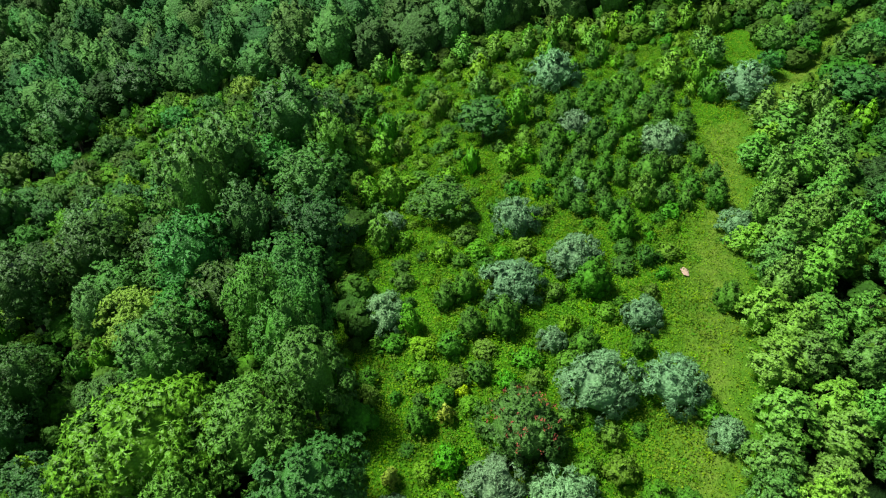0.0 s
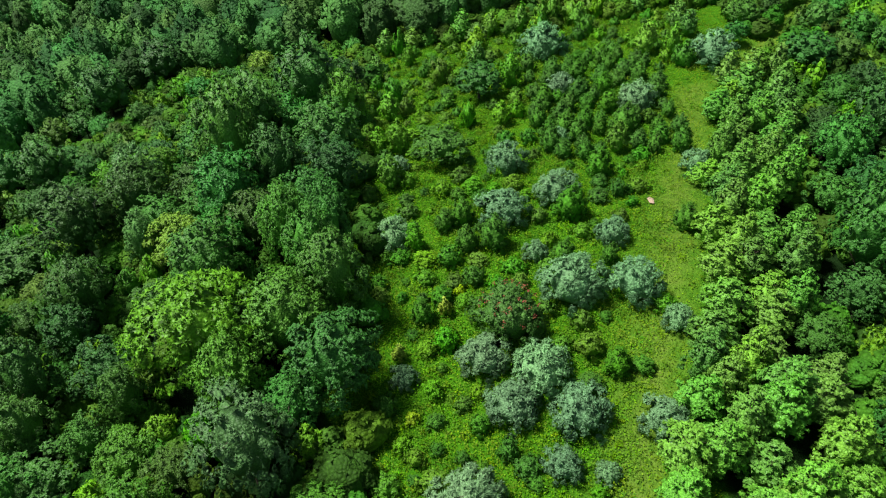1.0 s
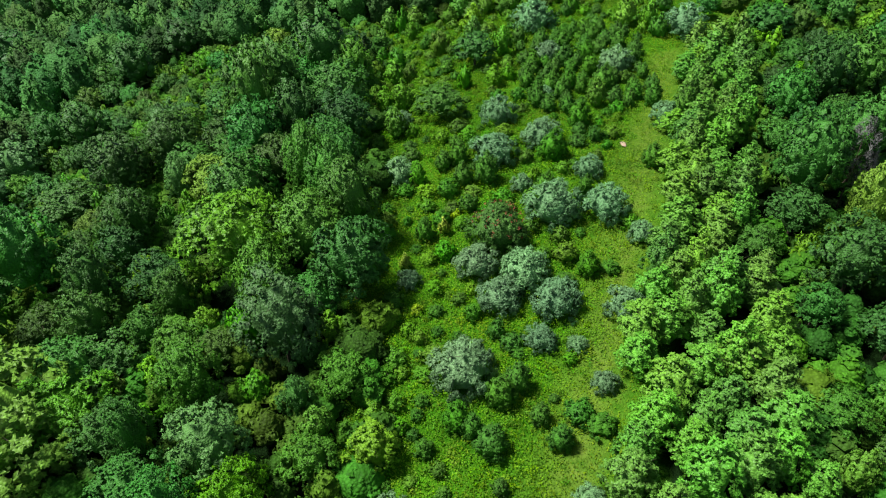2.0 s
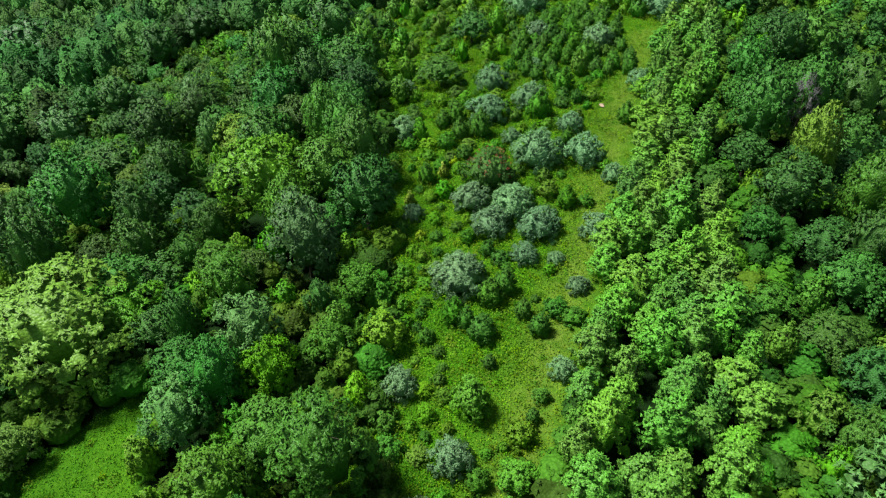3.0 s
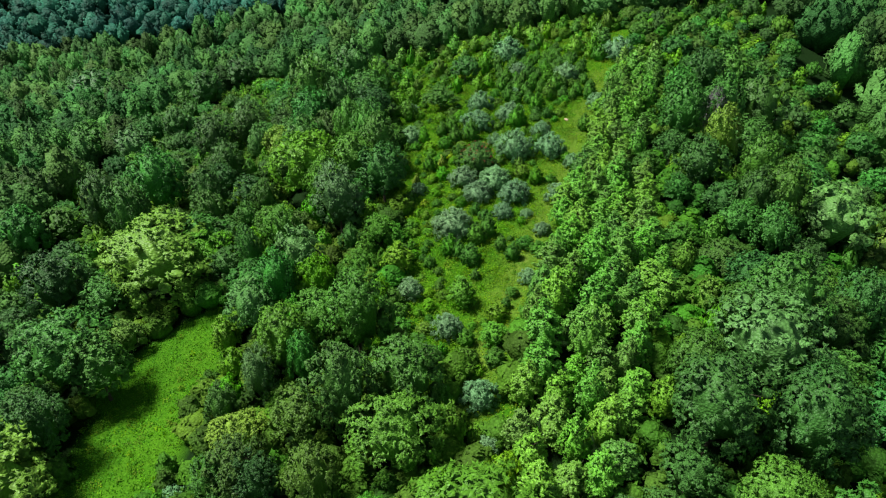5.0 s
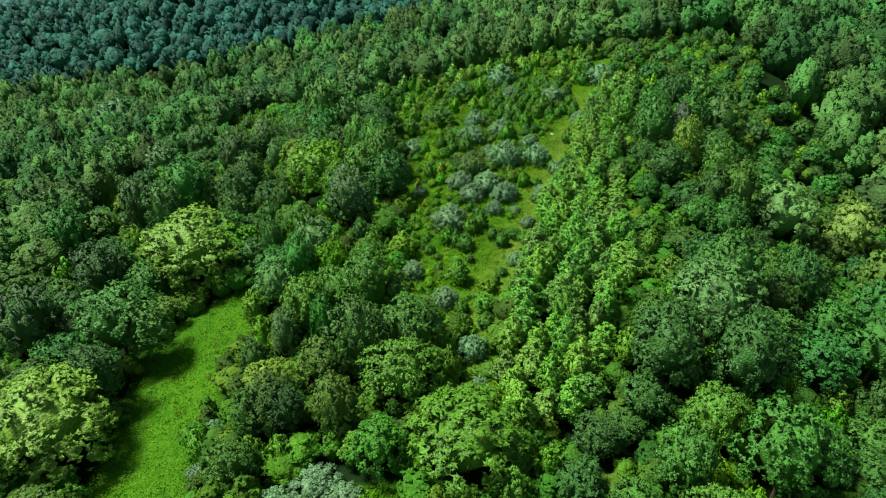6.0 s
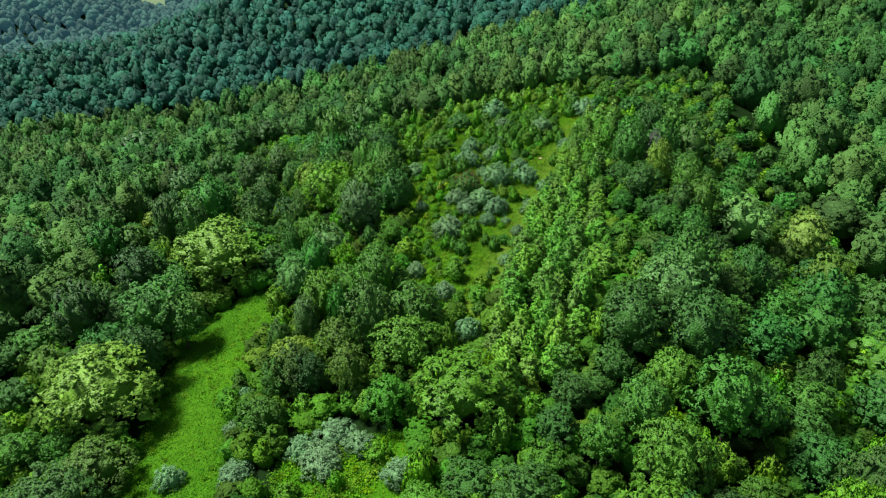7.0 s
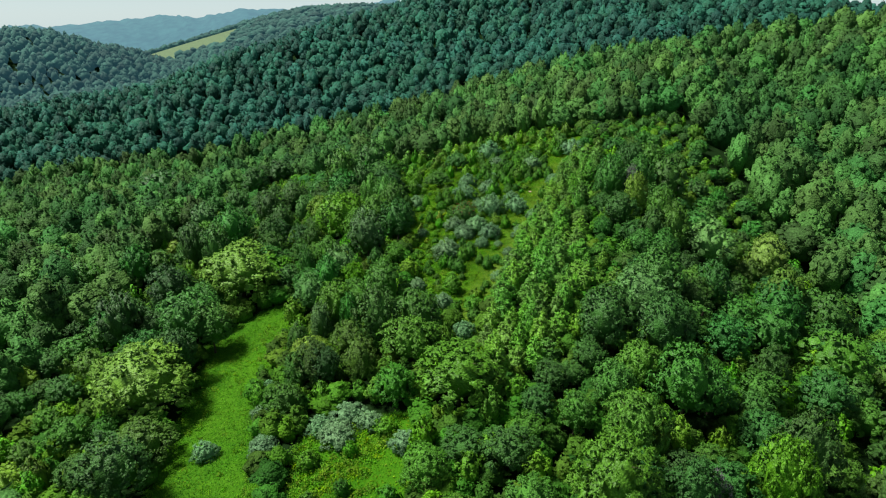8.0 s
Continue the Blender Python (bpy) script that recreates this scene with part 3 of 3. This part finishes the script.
plant_to("ash", ((20.9, -65.0, 4.4, 10.1), (-42.3, -47.3, -6.4, 8.7), (3.4, -44.1, 0.9, 13.4), (-22.2, -42.0, -2.6, 5.2), (-11.6, -36.2, 2.0, 5.6), (-22.3, -34.3, -1.8, 4.9),
            (-19.9, -34.3, 0.4, 6.0), (54.8, -32.8, -1.7, 5.8), (68.9, -28.3, -2.3, 10.9), (-3.3, -24.8, 4.4, 8.7), (29.0, -23.3, 4.5, 6.5), (-18.7, -16.9, 2.8, 6.8),
            (-9.9, -14.3, 6.2, 8.1), (37.1, -12.5, 2.8, 5.7), (78.4, -11.2, -3.0, 8.7), (71.3, -4.8, -0.2, 7.6), (40.5, -0.6, 1.9, 6.7), (35.2, 4.1, 1.6, 6.1),
            (-24.4, 9.7, 2.4, 5.9), (52.2, 10.1, 9.8, 8.2), (-28.5, 16.6, -1.9, 6.0), (52.9, 18.9, 10.8, 7.4)))
plant_to("ash", ((-30.5, 23.1, 0.7, 4.6), (36.1, 25.8, 4.3, 4.9), (-41.5, 37.7, 1.5, 7.1), (62.0, 41.6, 12.5, 9.5), (-41.6, 55.0, 2.4, 9.1)))
plant_to("willow", ((-47.2, -35.6, -2.0, 15.1), (-43.2, 3.8, 1.1, 16.4), (74.7, 9.0, 2.0, 9.4), (50.0, 28.3, 12.1, 6.1)))
plant_to("elm", ((36.9, -22.4, 7.2, 10.9), (-16.2, 14.4, 6.6, 8.1)))
plant_to("sapling", ((24.3, -26.6, 1.7, 4.1), (-8.1, -4.9, -0.6, 3.6)))
plant_to("dead", ((50.4, 35.5, 11.7, 4.5),))

plant_to("walnut", ((-16.0, 27.6, 6.5, 8.8), (-19.5, 22.0, 5.0, 6.5)))

# ---- the row of poplars ----
plant_to("poplar", ((45.1, 72.8, 8.8, 6.2), (37.2, 51.4, 7.9, 5.8), (29.5, 34.8, 6.3, 5.1), (26.0, 25.9, 4.8, 4.7), (19.9, 14.0, 4.1, 4.9), (28.9, 17.1, 6.2, 5.0),
                    (20.8, 6.1, 4.7, 5.2), (28.5, 9.4, 4.0, 5.4), (15.6, -2.3, 3.3, 4.7), (21.6, -2.5, 5.3, 4.9), (30.7, 3.7, 3.3, 5.1), (14.8, -11.1, 4.5, 4.7),
                    (19.8, -11.8, 5.3, 4.8), (28.2, -5.8, 2.2, 5.1), (12.8, -17.0, 3.8, 4.8), (17.1, -19.3, 5.5, 4.8)))
plant_to("poplar", ((24.1, -16.0, 4.2, 4.9), (11.7, -21.9, 2.2, 4.5), (39.8, 68.1, 7.4, 5.1), (44.3, 58.4, 8.4, 5.0), (33.8, 52.4, 4.6, 4.6), (36.1, 41.0, 4.2, 5.4),
                    (28.5, 29.7, 5.4, 5.3), (29.6, 18.9, 7.1, 4.9), (22.8, 13.9, 5.1, 4.6), (19.1, 10.7, 3.1, 4.3), (28.1, 9.9, 5.8, 4.6), (30.4, 6.4, 4.9, 4.4)))
filler = random.Random(11)
for _ in range(6000):
    y = filler.uniform(-38, 79)
    x = filler.uniform(6, 54)
    if in_belt(x, y, -1.0) and free(x, y, 1.8, 0.75):
        plant("poplar", x, y, filler.uniform(3.3, 4.8), filler.uniform(4.8, 7.4) + 0.8 * math.sin(x * 0.5) * math.sin(y * 0.4))

# ---- shrubs and cedars of the meadow ----
SILVER = ((7.6, 47.3, 6.0), (14.6, 50.9, 5.8), (8.8, 58.2, 5.3), (16.8, 64.3, 3.2), (19.9, 42.4, 4.0), (44.9, 85.5, 7.5), (29.5, 72.8, 6.5), (19.0, 79.3, 5.0),
          (18.3, 96.1, 8.5), (10.7, 39.9, 2.9), (14.0, 33.8, 6.6), (20.6, 33.9, 5.6), (-6.1, 44.5, 5.1), (-6.2, 60.2, 3.5), (4.3, 25.5, 4.9), (9.6, 23.6, 5.7),
          (6.6, 20.1, 5.0), (12.6, 19.0, 5.3), (-3.6, 24.1, 2.8), (10.4, 14.2, 3.3), (19.7, 17.8, 4.4), (23.9, 29.2, 3.3), (33.4, 55.1, 4.4), (-3.9, -3.3, 3.7))
SILVER_MORE = ((1.3, -11.9, 4.2), (14.0, 13.4, 2.3), (15.9, 8.7, 2.7), (12.6, -2.7, 3.0), (2.3, 10.9, 6.6), (-1.8, -17.5, 4.5),
               (-27.4, -33.5, 3.2), (-26.8, -40.0, 3.4), (-33.0, -47.5, 3.6), (4.8, -24.0, 4.2), (5.5, -31.0, 3.4), (-29.5, -20.0, 2.6))
for x, y, wide in SILVER + SILVER_MORE:
    plant("silver", x, y + 0.8, wide, wide * dice.uniform(0.62, 0.78))
# low sprawling ones at the weedy gap
for x, y, wide, tall in ((-12.8, -42.3, 5.0, 2.2), (-13.8, -47.0, 5.6, 2.4), (-9.4, -44.6, 4.2, 1.9), (-16.8, -44.4, 4.4, 2.2), (-24.3, -47.4, 4.4, 2.3), (-4.0, -50.0, 4.4, 2.0)):
    plant("silver", x, y, wide, tall, "low sprawling silvery grey-green shrub among weeds")
CEDAR = ((6.1, 42.8, 3.9), (3.0, 42.6, 3.0), (0.3, 46.7, 2.8), (2.5, 47.6, 3.1), (15.6, 47.3, 4.1), (13.7, 39.4, 2.8), (20.6, 55.9, 3.7), (26.3, 66.4, 4.4), (28.7, 44.4, 3.0),
         (18.8, 39.1, 2.2), (-1.9, 32.1, 2.7), (16.7, 24.4, 2.9), (4.6, 3.3, 3.3), (5.8, 8.2, 3.3), (1.6, 6.0, 3.2), (7.5, 9.6, 3.0), (-1.4, 3.4, 2.0), (9.3, 5.8, 2.2),
         (10.9, 3.3, 2.6), (3.6, -13.8, 2.4), (2.9, 4.9, 2.4), (5.2, -0.7, 1.7), (9.0, -7.5, 1.5))
for x, y, wide in CEDAR:
    plant("cedar", x, y + 0.3, wide, wide * dice.uniform(1.0, 1.25))
for x, y, wide, tall in ((3.2, -6.0, 4.0, 4.4), (7.0, -14.0, 3.8, 3.0), (-6.0, 3.1, 5.0, 4.8), (13.0, -9.0, 3.0, 4.0), (-8.4, 77.4, 4.1, 4.6), (24.0, 61.0, 3.0, 4.6),
                         (-7.0, 57.0, 3.6, 5.0), (-6.5, 66.0, 4.2, 5.2), (11.0, 84.0, 4.0, 6.0), (9.0, 71.0, 3.4, 3.8)):
    plant("sapling", x, y + 0.4, wide, tall)
KINDS["yellow"] = ("yellow", 0.9, 1.8, 0.0, p_tall, 16, 8, 5, 0.22, 0.6, 0.28, 0.4, 1.2, 0.03)
LABELS["yellow"] = ("small bright yellow bush among meadow weeds", "bush")
GROUPS["yellow"], NAMES["yellow"] = "yellow bushes of the meadow", "yellow_bush"
for x, y, wide, tall in ((-4.2, 27.6, 1.7, 2.2), (0.5, 33.0, 1.6, 2.4), (2.0, 35.5, 1.3, 1.6), (-2.6, 20.5, 1.5, 1.2), (5.2, 83.5, 1.8, 3.0)):
    plant("yellow", x, y, wide, tall)
mimosa = plant("mimosa", 6.8, 30.6, 7.4, 5.4)
tufts = np.random.default_rng(5)
a, u = tufts.uniform(0, 2 * math.pi, 44), tufts.uniform(0.45, 0.97, 44)
rad = 3.75 * p_dome(u)
at = np.stack([rad * np.cos(a), rad * np.sin(a), 5.9 * u + 0.1], 1)
at = np.repeat(at, 7, 0) + tufts.normal(0, 0.09, (308, 3))
bv, bq = leaf_blades(at, tufts.normal(0, 1, at.shape) + (0, 0, 0.6), tufts.normal(0, 1, at.shape), np.full(308, 0.22), 0.5)
blossoms = new("blossoms", mesh_from("blossoms", bv, bq, BLOSSOM))
blossoms.parent = mimosa
tagged(blossoms, "small red blossom tufts")
plant_to("dead", ((33.0, -62.0, -2.0, 3.6),))
# a small bare patch of sand on the mown strip
sand = bmesh.new()
bmesh.ops.create_circle(sand, cap_ends=True, segments=18, radius=1.0)
bmesh.ops.poke(sand, faces=sand.faces[:])
for k, v in enumerate(sand.verts):
    bend = 0.75 + 0.35 * noise.noise((v.co.x * 1.7, v.co.y * 1.7, 3.0))
    v.co.x, v.co.y = v.co.x * 0.55 * bend, v.co.y * 0.85 * bend
    v.co.z = 0.10 if v.co.length < 0.1 else -0.03
sand_mesh = bpy.data.meshes.new("bare_patch")
sand.to_mesh(sand_mesh)
sand.free()
sand_mesh.materials.append(SAND)
bare = new("bare_patch", sand_mesh)
bare.matrix_world = pose(26.0, 49.8, height(26.0, 49.8) + 0.22)
tagged(bare, "small bare patch of pale sandy soil", "soil")
# the cedar patch and loose bushes
cedars = 0
for _ in range(700):
    x, y = filler.uniform(14, 34), filler.uniform(60, 90)
    if in_meadow(x, y) and x < meadow_right(y) - 4 and free(x, y, 1.5, 0.75) and cedars < 62:
        cedars += 1
        wide = filler.uniform(2.2, 3.6)
        plant("cedar", x, y, wide, wide * filler.uniform(0.85, 1.25))
bushes = 0
for _ in range(1700):
    y = filler.uniform(-30, 108)
    x = filler.uniform(float(meadow_left(y)) - 2, meadow_right(y) - 1)
    path_side = meadow_right(y) - x
    open_grass = path_side < 9 or (-14 < y < 13 and x > 1)
    if (open_grass and filler.random() < 0.92) or not free(x, y, 1.0, 0.85):
        continue
    if bushes > 300:
        break
    bushes += 1
    wide = filler.uniform(1.2, 3.1)
    plant(filler.choice(("bush", "bush", "cedar", "bush", "sapling") if x < 12 else ("bush", "cedar", "bush")), x, y, wide, wide * filler.uniform(0.5, 0.9))

for _ in range(420):
    y = filler.uniform(80, 112)
    x = filler.uniform(float(meadow_left(y)), meadow_right(y) - 5)
    if filler.random() < (y - 74) / 34 and free(x, y, 1.7, 0.8):
        plant(filler.choice(("sapling", "poplar", "poplar", "bush")), x, y, filler.uniform(3.0, 4.6), filler.uniform(3.4, 6.4))
for _ in range(60):
    y = filler.uniform(38, 84)
    x = filler.uniform(float(meadow_left(y)) - 1, 4)
    if free(x, y, 1.4, 0.8):
        plant(filler.choice(("sapling", "bush")), x, y, filler.uniform(2.6, 4.2), filler.uniform(2.4, 4.6))

# ---- the wood round the meadow ----
wood = random.Random(23)


def wood_here(x, y):
    if in_meadow(x, y) or in_field(x, y):
        return False
    return not in_belt(x, y, 1.0)


for gy_ in np.arange(-74, 116, 5.3):
    for gx_ in np.arange(-76, 92, 5.3):
        x, y = gx_ + wood.uniform(-2.3, 2.3), gy_ + wood.uniform(-2.3, 2.3)
        if abs(x) > 0.74 * (y + 120) + 12 or not wood_here(x, y):
            continue
        wide = wood.uniform(6.6, 9.8)
        low = -28 < x < -3 and -24 < y < 17
        near_field = bool(in_field(x - 4, y)) or bool(in_field(x, y + 4))
        if in_thicket(x, y):
            if free(x, y, 1.5, 0.8):
                plant("bush", x, y, wood.uniform(2.0, 3.4), wood.uniform(1.2, 2.4))
            continue
        if not free(x, y, wide / 2, 0.64):
            if free(x, y, 2.0, 0.62):
                plant(wood.choice(("bush", "sapling")), x, y, wood.uniform(3.0, 4.4), wood.uniform(3.5, 6.0))
            continue
        tall = max(canopy(x, y) * wood.uniform(0.55, 0.86), 4.2)
        kind = wood.choice(("ash", "ash", "maple", "bush", "walnut")) if low or near_field else wood.choice(("oak", "oak", "oak", "maple", "maple", "maple", "ash", "ash", "walnut", "willow") if x < 30 else ("oak", "oak", "oak", "oak", "maple", "maple", "ash", "ash"))
        wide = min(wide, 0.9 * tall)
        if kind == "bush":
            wide, tall = 4.0, 4.0
        plant(kind, x, y, wide, tall)
# gaps that undergrowth closes
GAPS = []
for gy_ in np.arange(-66, 122, 2.8):
    for gx_ in np.arange(-66, 80, 2.8):
        x, y = gx_ + wood.uniform(-1.2, 1.2), gy_ + wood.uniform(-1.2, 1.2)
        if abs(x) > 0.74 * (y + 120) + 6 or in_meadow(x, y) or in_field(x, y) or in_belt(x, y, -1.0) or in_thicket(x, y):
            continue
        if free(x, y, 1.2, 0.52):
            GAPS.append((x, y, height(x, y) - 0.1))
            PLACED.append((x, y, 1.7))

# ---- weeds of the clearings ----
wr = np.random.default_rng(31)


def weeds(name, label, n, mounds, box, inside, size):
    """Turf, and taller mounds of leafy weeds, as one thing."""
    x, y = wr.uniform(box[0], box[1], n), wr.uniform(box[2], box[3], n)
    keep = inside(x, y)
    x, y = x[keep], y[keep]
    mown = np.clip((meadow_right(y) - x - 2.0) / 7.0, 0, 1) * (x > -15) + 1.0 * (x <= -15)
    lush = 0.35 * (x <= -15)
    keep = wr.uniform(0, 1, len(x)) < 0.35 + 0.65 * mown
    x, y, mown, lush = x[keep], y[keep], mown[keep], lush[keep]
    wave = np.sin(x * 0.31 + 1.3 * np.sin(y * 0.17)) * np.sin(y * 0.23 + np.sin(x * 0.13))
    p = np.stack([x, y, land(x, y) + wr.uniform(0.02, 0.22, len(x))], 1)
    way = unit(np.stack([wr.normal(0, 1, len(x)), wr.normal(0, 1, len(x)), wr.uniform(0.4, 1.5, len(x))], 1))
    face = np.array((0, 0, 1.0)) + wr.normal(0, 0.35, p.shape)
    tint = np.clip(0.12 + 0.33 * mown + lush + 0.22 * wave + wr.normal(0, 0.10, len(x)), 0, 1)
    long = 0.8 * size * wr.uniform(0.6, 1.4, len(x))
    mx, my = wr.uniform(box[0], box[1], mounds), wr.uniform(box[2], box[3], mounds)
    shorn = np.clip((meadow_right(my) - mx - 1.0) / 9.0, 0.10, 1) * np.where(np.sin(mx * 0.37) * np.sin(my * 0.29) > -0.55, 1, 0.3)
    keep = inside(mx, my) & (wr.uniform(0, 1, mounds) < np.where(mx < -15, 0.6, shorn))
    mx, my = mx[keep], my[keep]
    m = len(mx)
    r, h, each = wr.uniform(0.3, 1.2, m), wr.uniform(0.25, 1.0, m), 36
    d = unit(np.abs(wr.normal(0, 1, (m, each, 3))) * np.where(wr.uniform(0, 1, (m, each, 3)) < 0.5, -1, 1) * (1, 1, 0) + np.abs(wr.normal(0, 0.8, (m, each, 3))) * (0, 0, 1))
    q0 = np.stack([mx, my, land(mx, my)], 1)[:, None] + d * np.stack([r, r, h], 1)[:, None] * wr.uniform(0.7, 1.05, (m, each, 1))
    q0, d = q0.reshape(-1, 3), d.reshape(-1, 3)
    p, way = np.vstack([p, q0]), np.vstack([way, wr.normal(0, 1, q0.shape) + d * 0.4])
    face = np.vstack([face, d + np.array((0, 0, 0.4)) + wr.normal(0, 0.25, q0.shape)])
    tint = np.concatenate([tint, np.clip(np.repeat(wr.beta(1.6, 1.6, m), each), 0, 1)])
    long = np.concatenate([long, size * wr.uniform(0.6, 1.2, len(q0))])
    v, q = leaf_blades(p, way, face, long, 0.75, 0.0, 3)
    ob = new(name, mesh_from(name, v, q, WEED, np.repeat(tint, 3)))
    tagged(ob, label, "weeds", kind="stuff")


weeds("meadow_weeds", "bright yellow-green weeds and grass of the meadow", 560000, 14000, (-20, 64, -36, 116), in_clearing, 0.21)
weeds("field_grass", "lush green grass of the sloping field", 115000, 1900, (-56, -5, -110, 3), in_field, 0.23)
weeds("gap_weeds", "bright weeds in a gap of the wood", 9000, 900, (-20, -3, -75, -43), in_thicket, 0.30)

# ---- the far woods ----


def far_trees(name, label, pts, wide, tall, lobes, blades, blade, seed, mat, profiles=(p_egg, p_dome, p_round), category="woods", bulk=0.9, ball=True):
    """Many trees as one thing: each a crown of lobes and leaves."""
    rng = np.random.default_rng(seed)
    protos = []
    for i in range(6):
        prof = profiles[i % 3]
        protos.append(crown(1.0, 2.4, 0.0, prof, lobes, blades, 3, blade, 0.9, seed + i, 1.2 / lobes ** 0.5, 0.4, 1.0, 3, ball, 0.90, 0.40, 0.95, 0.15, bulk))
    vs, qs, ts, ns, off = [], [], [], [], 0
    for k, (x, y, z) in enumerate(pts):
        v, q, n = protos[int(rng.integers(6))]
        w, a = wide * rng.uniform(0.6, 1.35) / 2, rng.uniform(0, 6.28)
        h = tall * rng.uniform(0.75, 1.25) / 2.4
        c, s = math.cos(a), math.sin(a)
        vs.append(np.stack([(v[:, 0] * c - v[:, 1] * s) * w + x, (v[:, 0] * s + v[:, 1] * c) * w + y, v[:, 2] * h + z], 1))
        ns.append(np.stack([n[:, 0] * c - n[:, 1] * s, n[:, 0] * s + n[:, 1] * c, n[:, 2]], 1))
        qs.append(q + off)
        stand = 0.5 + 0.3 * math.sin(x / 31 + 2 * math.sin(y / 47)) * math.sin(y / 37 + 1)
        ts.append(np.full(len(v), min(max(stand + rng.normal(0, 0.28), 0), 1)))
        off += len(v)
    ob = new(name, mesh_from(name, np.vstack(vs), np.vstack(qs), mat, np.concatenate(ts), np.vstack(ns)))
    tagged(ob, label, category, kind="stuff")


def scatter(seed, x0, x1, y0, y1, gap, keep):
    rng = np.random.default_rng(seed)
    X, Y = np.meshgrid(np.arange(x0, x1, gap), np.arange(y0, y1, gap))
    x = X.ravel() + rng.uniform(-0.45, 0.45, X.size) * gap
    y = Y.ravel() + rng.uniform(-0.45, 0.45, X.size) * gap
    ok = keep(x, y)
    return np.stack([x[ok], y[ok], land(x[ok], y[ok])], 1)


def in_view(x, y, slack=30):
    return np.abs(x) < 0.76 * (y + 120) + slack


def faces_here(x, y):
    """Slopes that do not fall away to the north."""
    return land(x, y) - land(x, y - 16) > -3.5


def ring_one(x, y):
    core = (x > -77) & (x < 90) & (y > -75) & (y < 115)
    return in_view(x, y) & ~core & ~in_meadow(x, y) & (faces_here(x, y) | (y < 140))


def ring_two(x, y):
    return in_view(x, y) & (y >= 230) & faces_here(x, y)


def ring_back(x, y):
    """Woods beside and behind the flight."""
    core = (x > -78) & (x < 93) & (y > -76) & (y < 117)
    return ((y < -77) | ~(in_view(x, y) & ~core)) & ~(core & (np.abs(x) < 0.74 * (y + 120) + 12)) & ~in_field(x - 3, y) & ~in_field(x + 3, y) & ~in_thicket(x, y) & faces_here(x, y)


far_trees("woods_behind", "broadleaf woods on the slope behind", scatter(45, -230, 250, -230, 120, 9.2, ring_back), 10.5, 11.0, 10, 2, 0.2, 930, WOODS)
far_trees("undergrowth", "leafy undergrowth between the trees of the wood", GAPS, 4.2, 3.2, 9, 5, 0.2, 870, UNDER, (p_dome, p_dome, p_round), "undergrowth")
far_trees("hillside_woods", "mixed green broadleaf woods on the slopes", scatter(41, -260, 260, -70, 230, 7.9, ring_one), 9.4, 12.0, 26, 5, 0.13, 900, WOODS)
far_trees("far_woods", "dense dark woods on the hill behind, haze blue in the leaf colour", scatter(43, -560, 470, 230, 520, 7.6, ring_two), 8.8, 10.5, 10, 2, 0.24, 950, DARK_HAZED_WOODS)


def pasture(x, y):
    """The open hillside far down the valley."""
    return (np.abs((x + 600) + 0.25 * (y - 1360)) < 140) & (y > 1150) & (y < 1700)


def ring_three(x, y):
    return in_view(x, y, 0) & (x < 0) & (y >= 520) & (y < 1050) & faces_here(x, y)


def ring_four(x, y):
    return in_view(x, y, 0) & (x < 60) & (y >= 1050) & ~pasture(x, y)


far_trees("west_woods", "woods on a low hill, haze put into their colour and glow", scatter(47, -1000, 0, 520, 1050, 12.0, ring_three), 14.5, 13.0, 6, 2, 0.2, 980, DISTANT_WOODS, ball=False)
far_trees("distant_woods", "woods on distant slopes, haze put into their colour and glow", scatter(49, -1500, 60, 1050, 2300, 26, ring_four), 31, 15.0, 4, 1, 0.2, 990, DISTANT_WOODS, ball=False)
px, py = np.meshgrid(np.linspace(-820, -430, 60), np.linspace(1150, 1700, 70))
pi = np.arange(px.size).reshape(px.shape)
pq = np.stack([pi[:-1, :-1], pi[:-1, 1:], pi[1:, 1:], pi[1:, :-1]], -1).reshape(-1, 4)
inside_field = pasture(px, py).ravel()[pq].all(1)
pv = np.stack([px.ravel(), py.ravel(), land(px, py).ravel() + 2.0], 1)
tagged(new("pasture", mesh_from("pasture", pv, pq[inside_field], DISTANT_FIELD)), "pale green pasture on a distant hillside, faint glow for haze", "field", kind="structure")

# ---- hills on the horizon, haze painted on in blue ----
RIDGE_X = (-3400, -2500, -1962, -1722, -1492, -1277, -1100, -893, -410, 300, 1200)
RIDGE_Z = (-20, -25, 4, 10, 46, 42, 52, 78, 96, 150, 170)
hx = np.linspace(-3400, 1200, 240)
crest_z = np.interp(hx, RIDGE_X, RIDGE_Z) + np.random.default_rng(61).normal(0, 2.5, hx.size)
crest_z = crest_z + 7 * np.sin(hx / 57) + 4 * np.sin(hx / 23)
rows_of = []
for k, drop in enumerate((0.0, 0.08, 0.3, 0.6, 1.0)):
    rows_of.append(np.stack([hx * (1 - 0.06 * k), np.full(hx.size, 3150 - 150.0 * k) + 60 * np.sin(hx / 140), crest_z * (1 - drop) - 130 * drop], 1))
hv = np.vstack(rows_of)
hi = np.arange(len(hv)).reshape(5, -1)
hq = np.stack([hi[1:, :-1], hi[1:, 1:], hi[:-1, 1:], hi[:-1, :-1]], -1).reshape(-1, 4)
tagged(new("backdrop", mesh_from("backdrop", hv, hq, HAZY_HILLS)), "wooded hills on the horizon, haze painted on in blue", "hills", kind="structure")
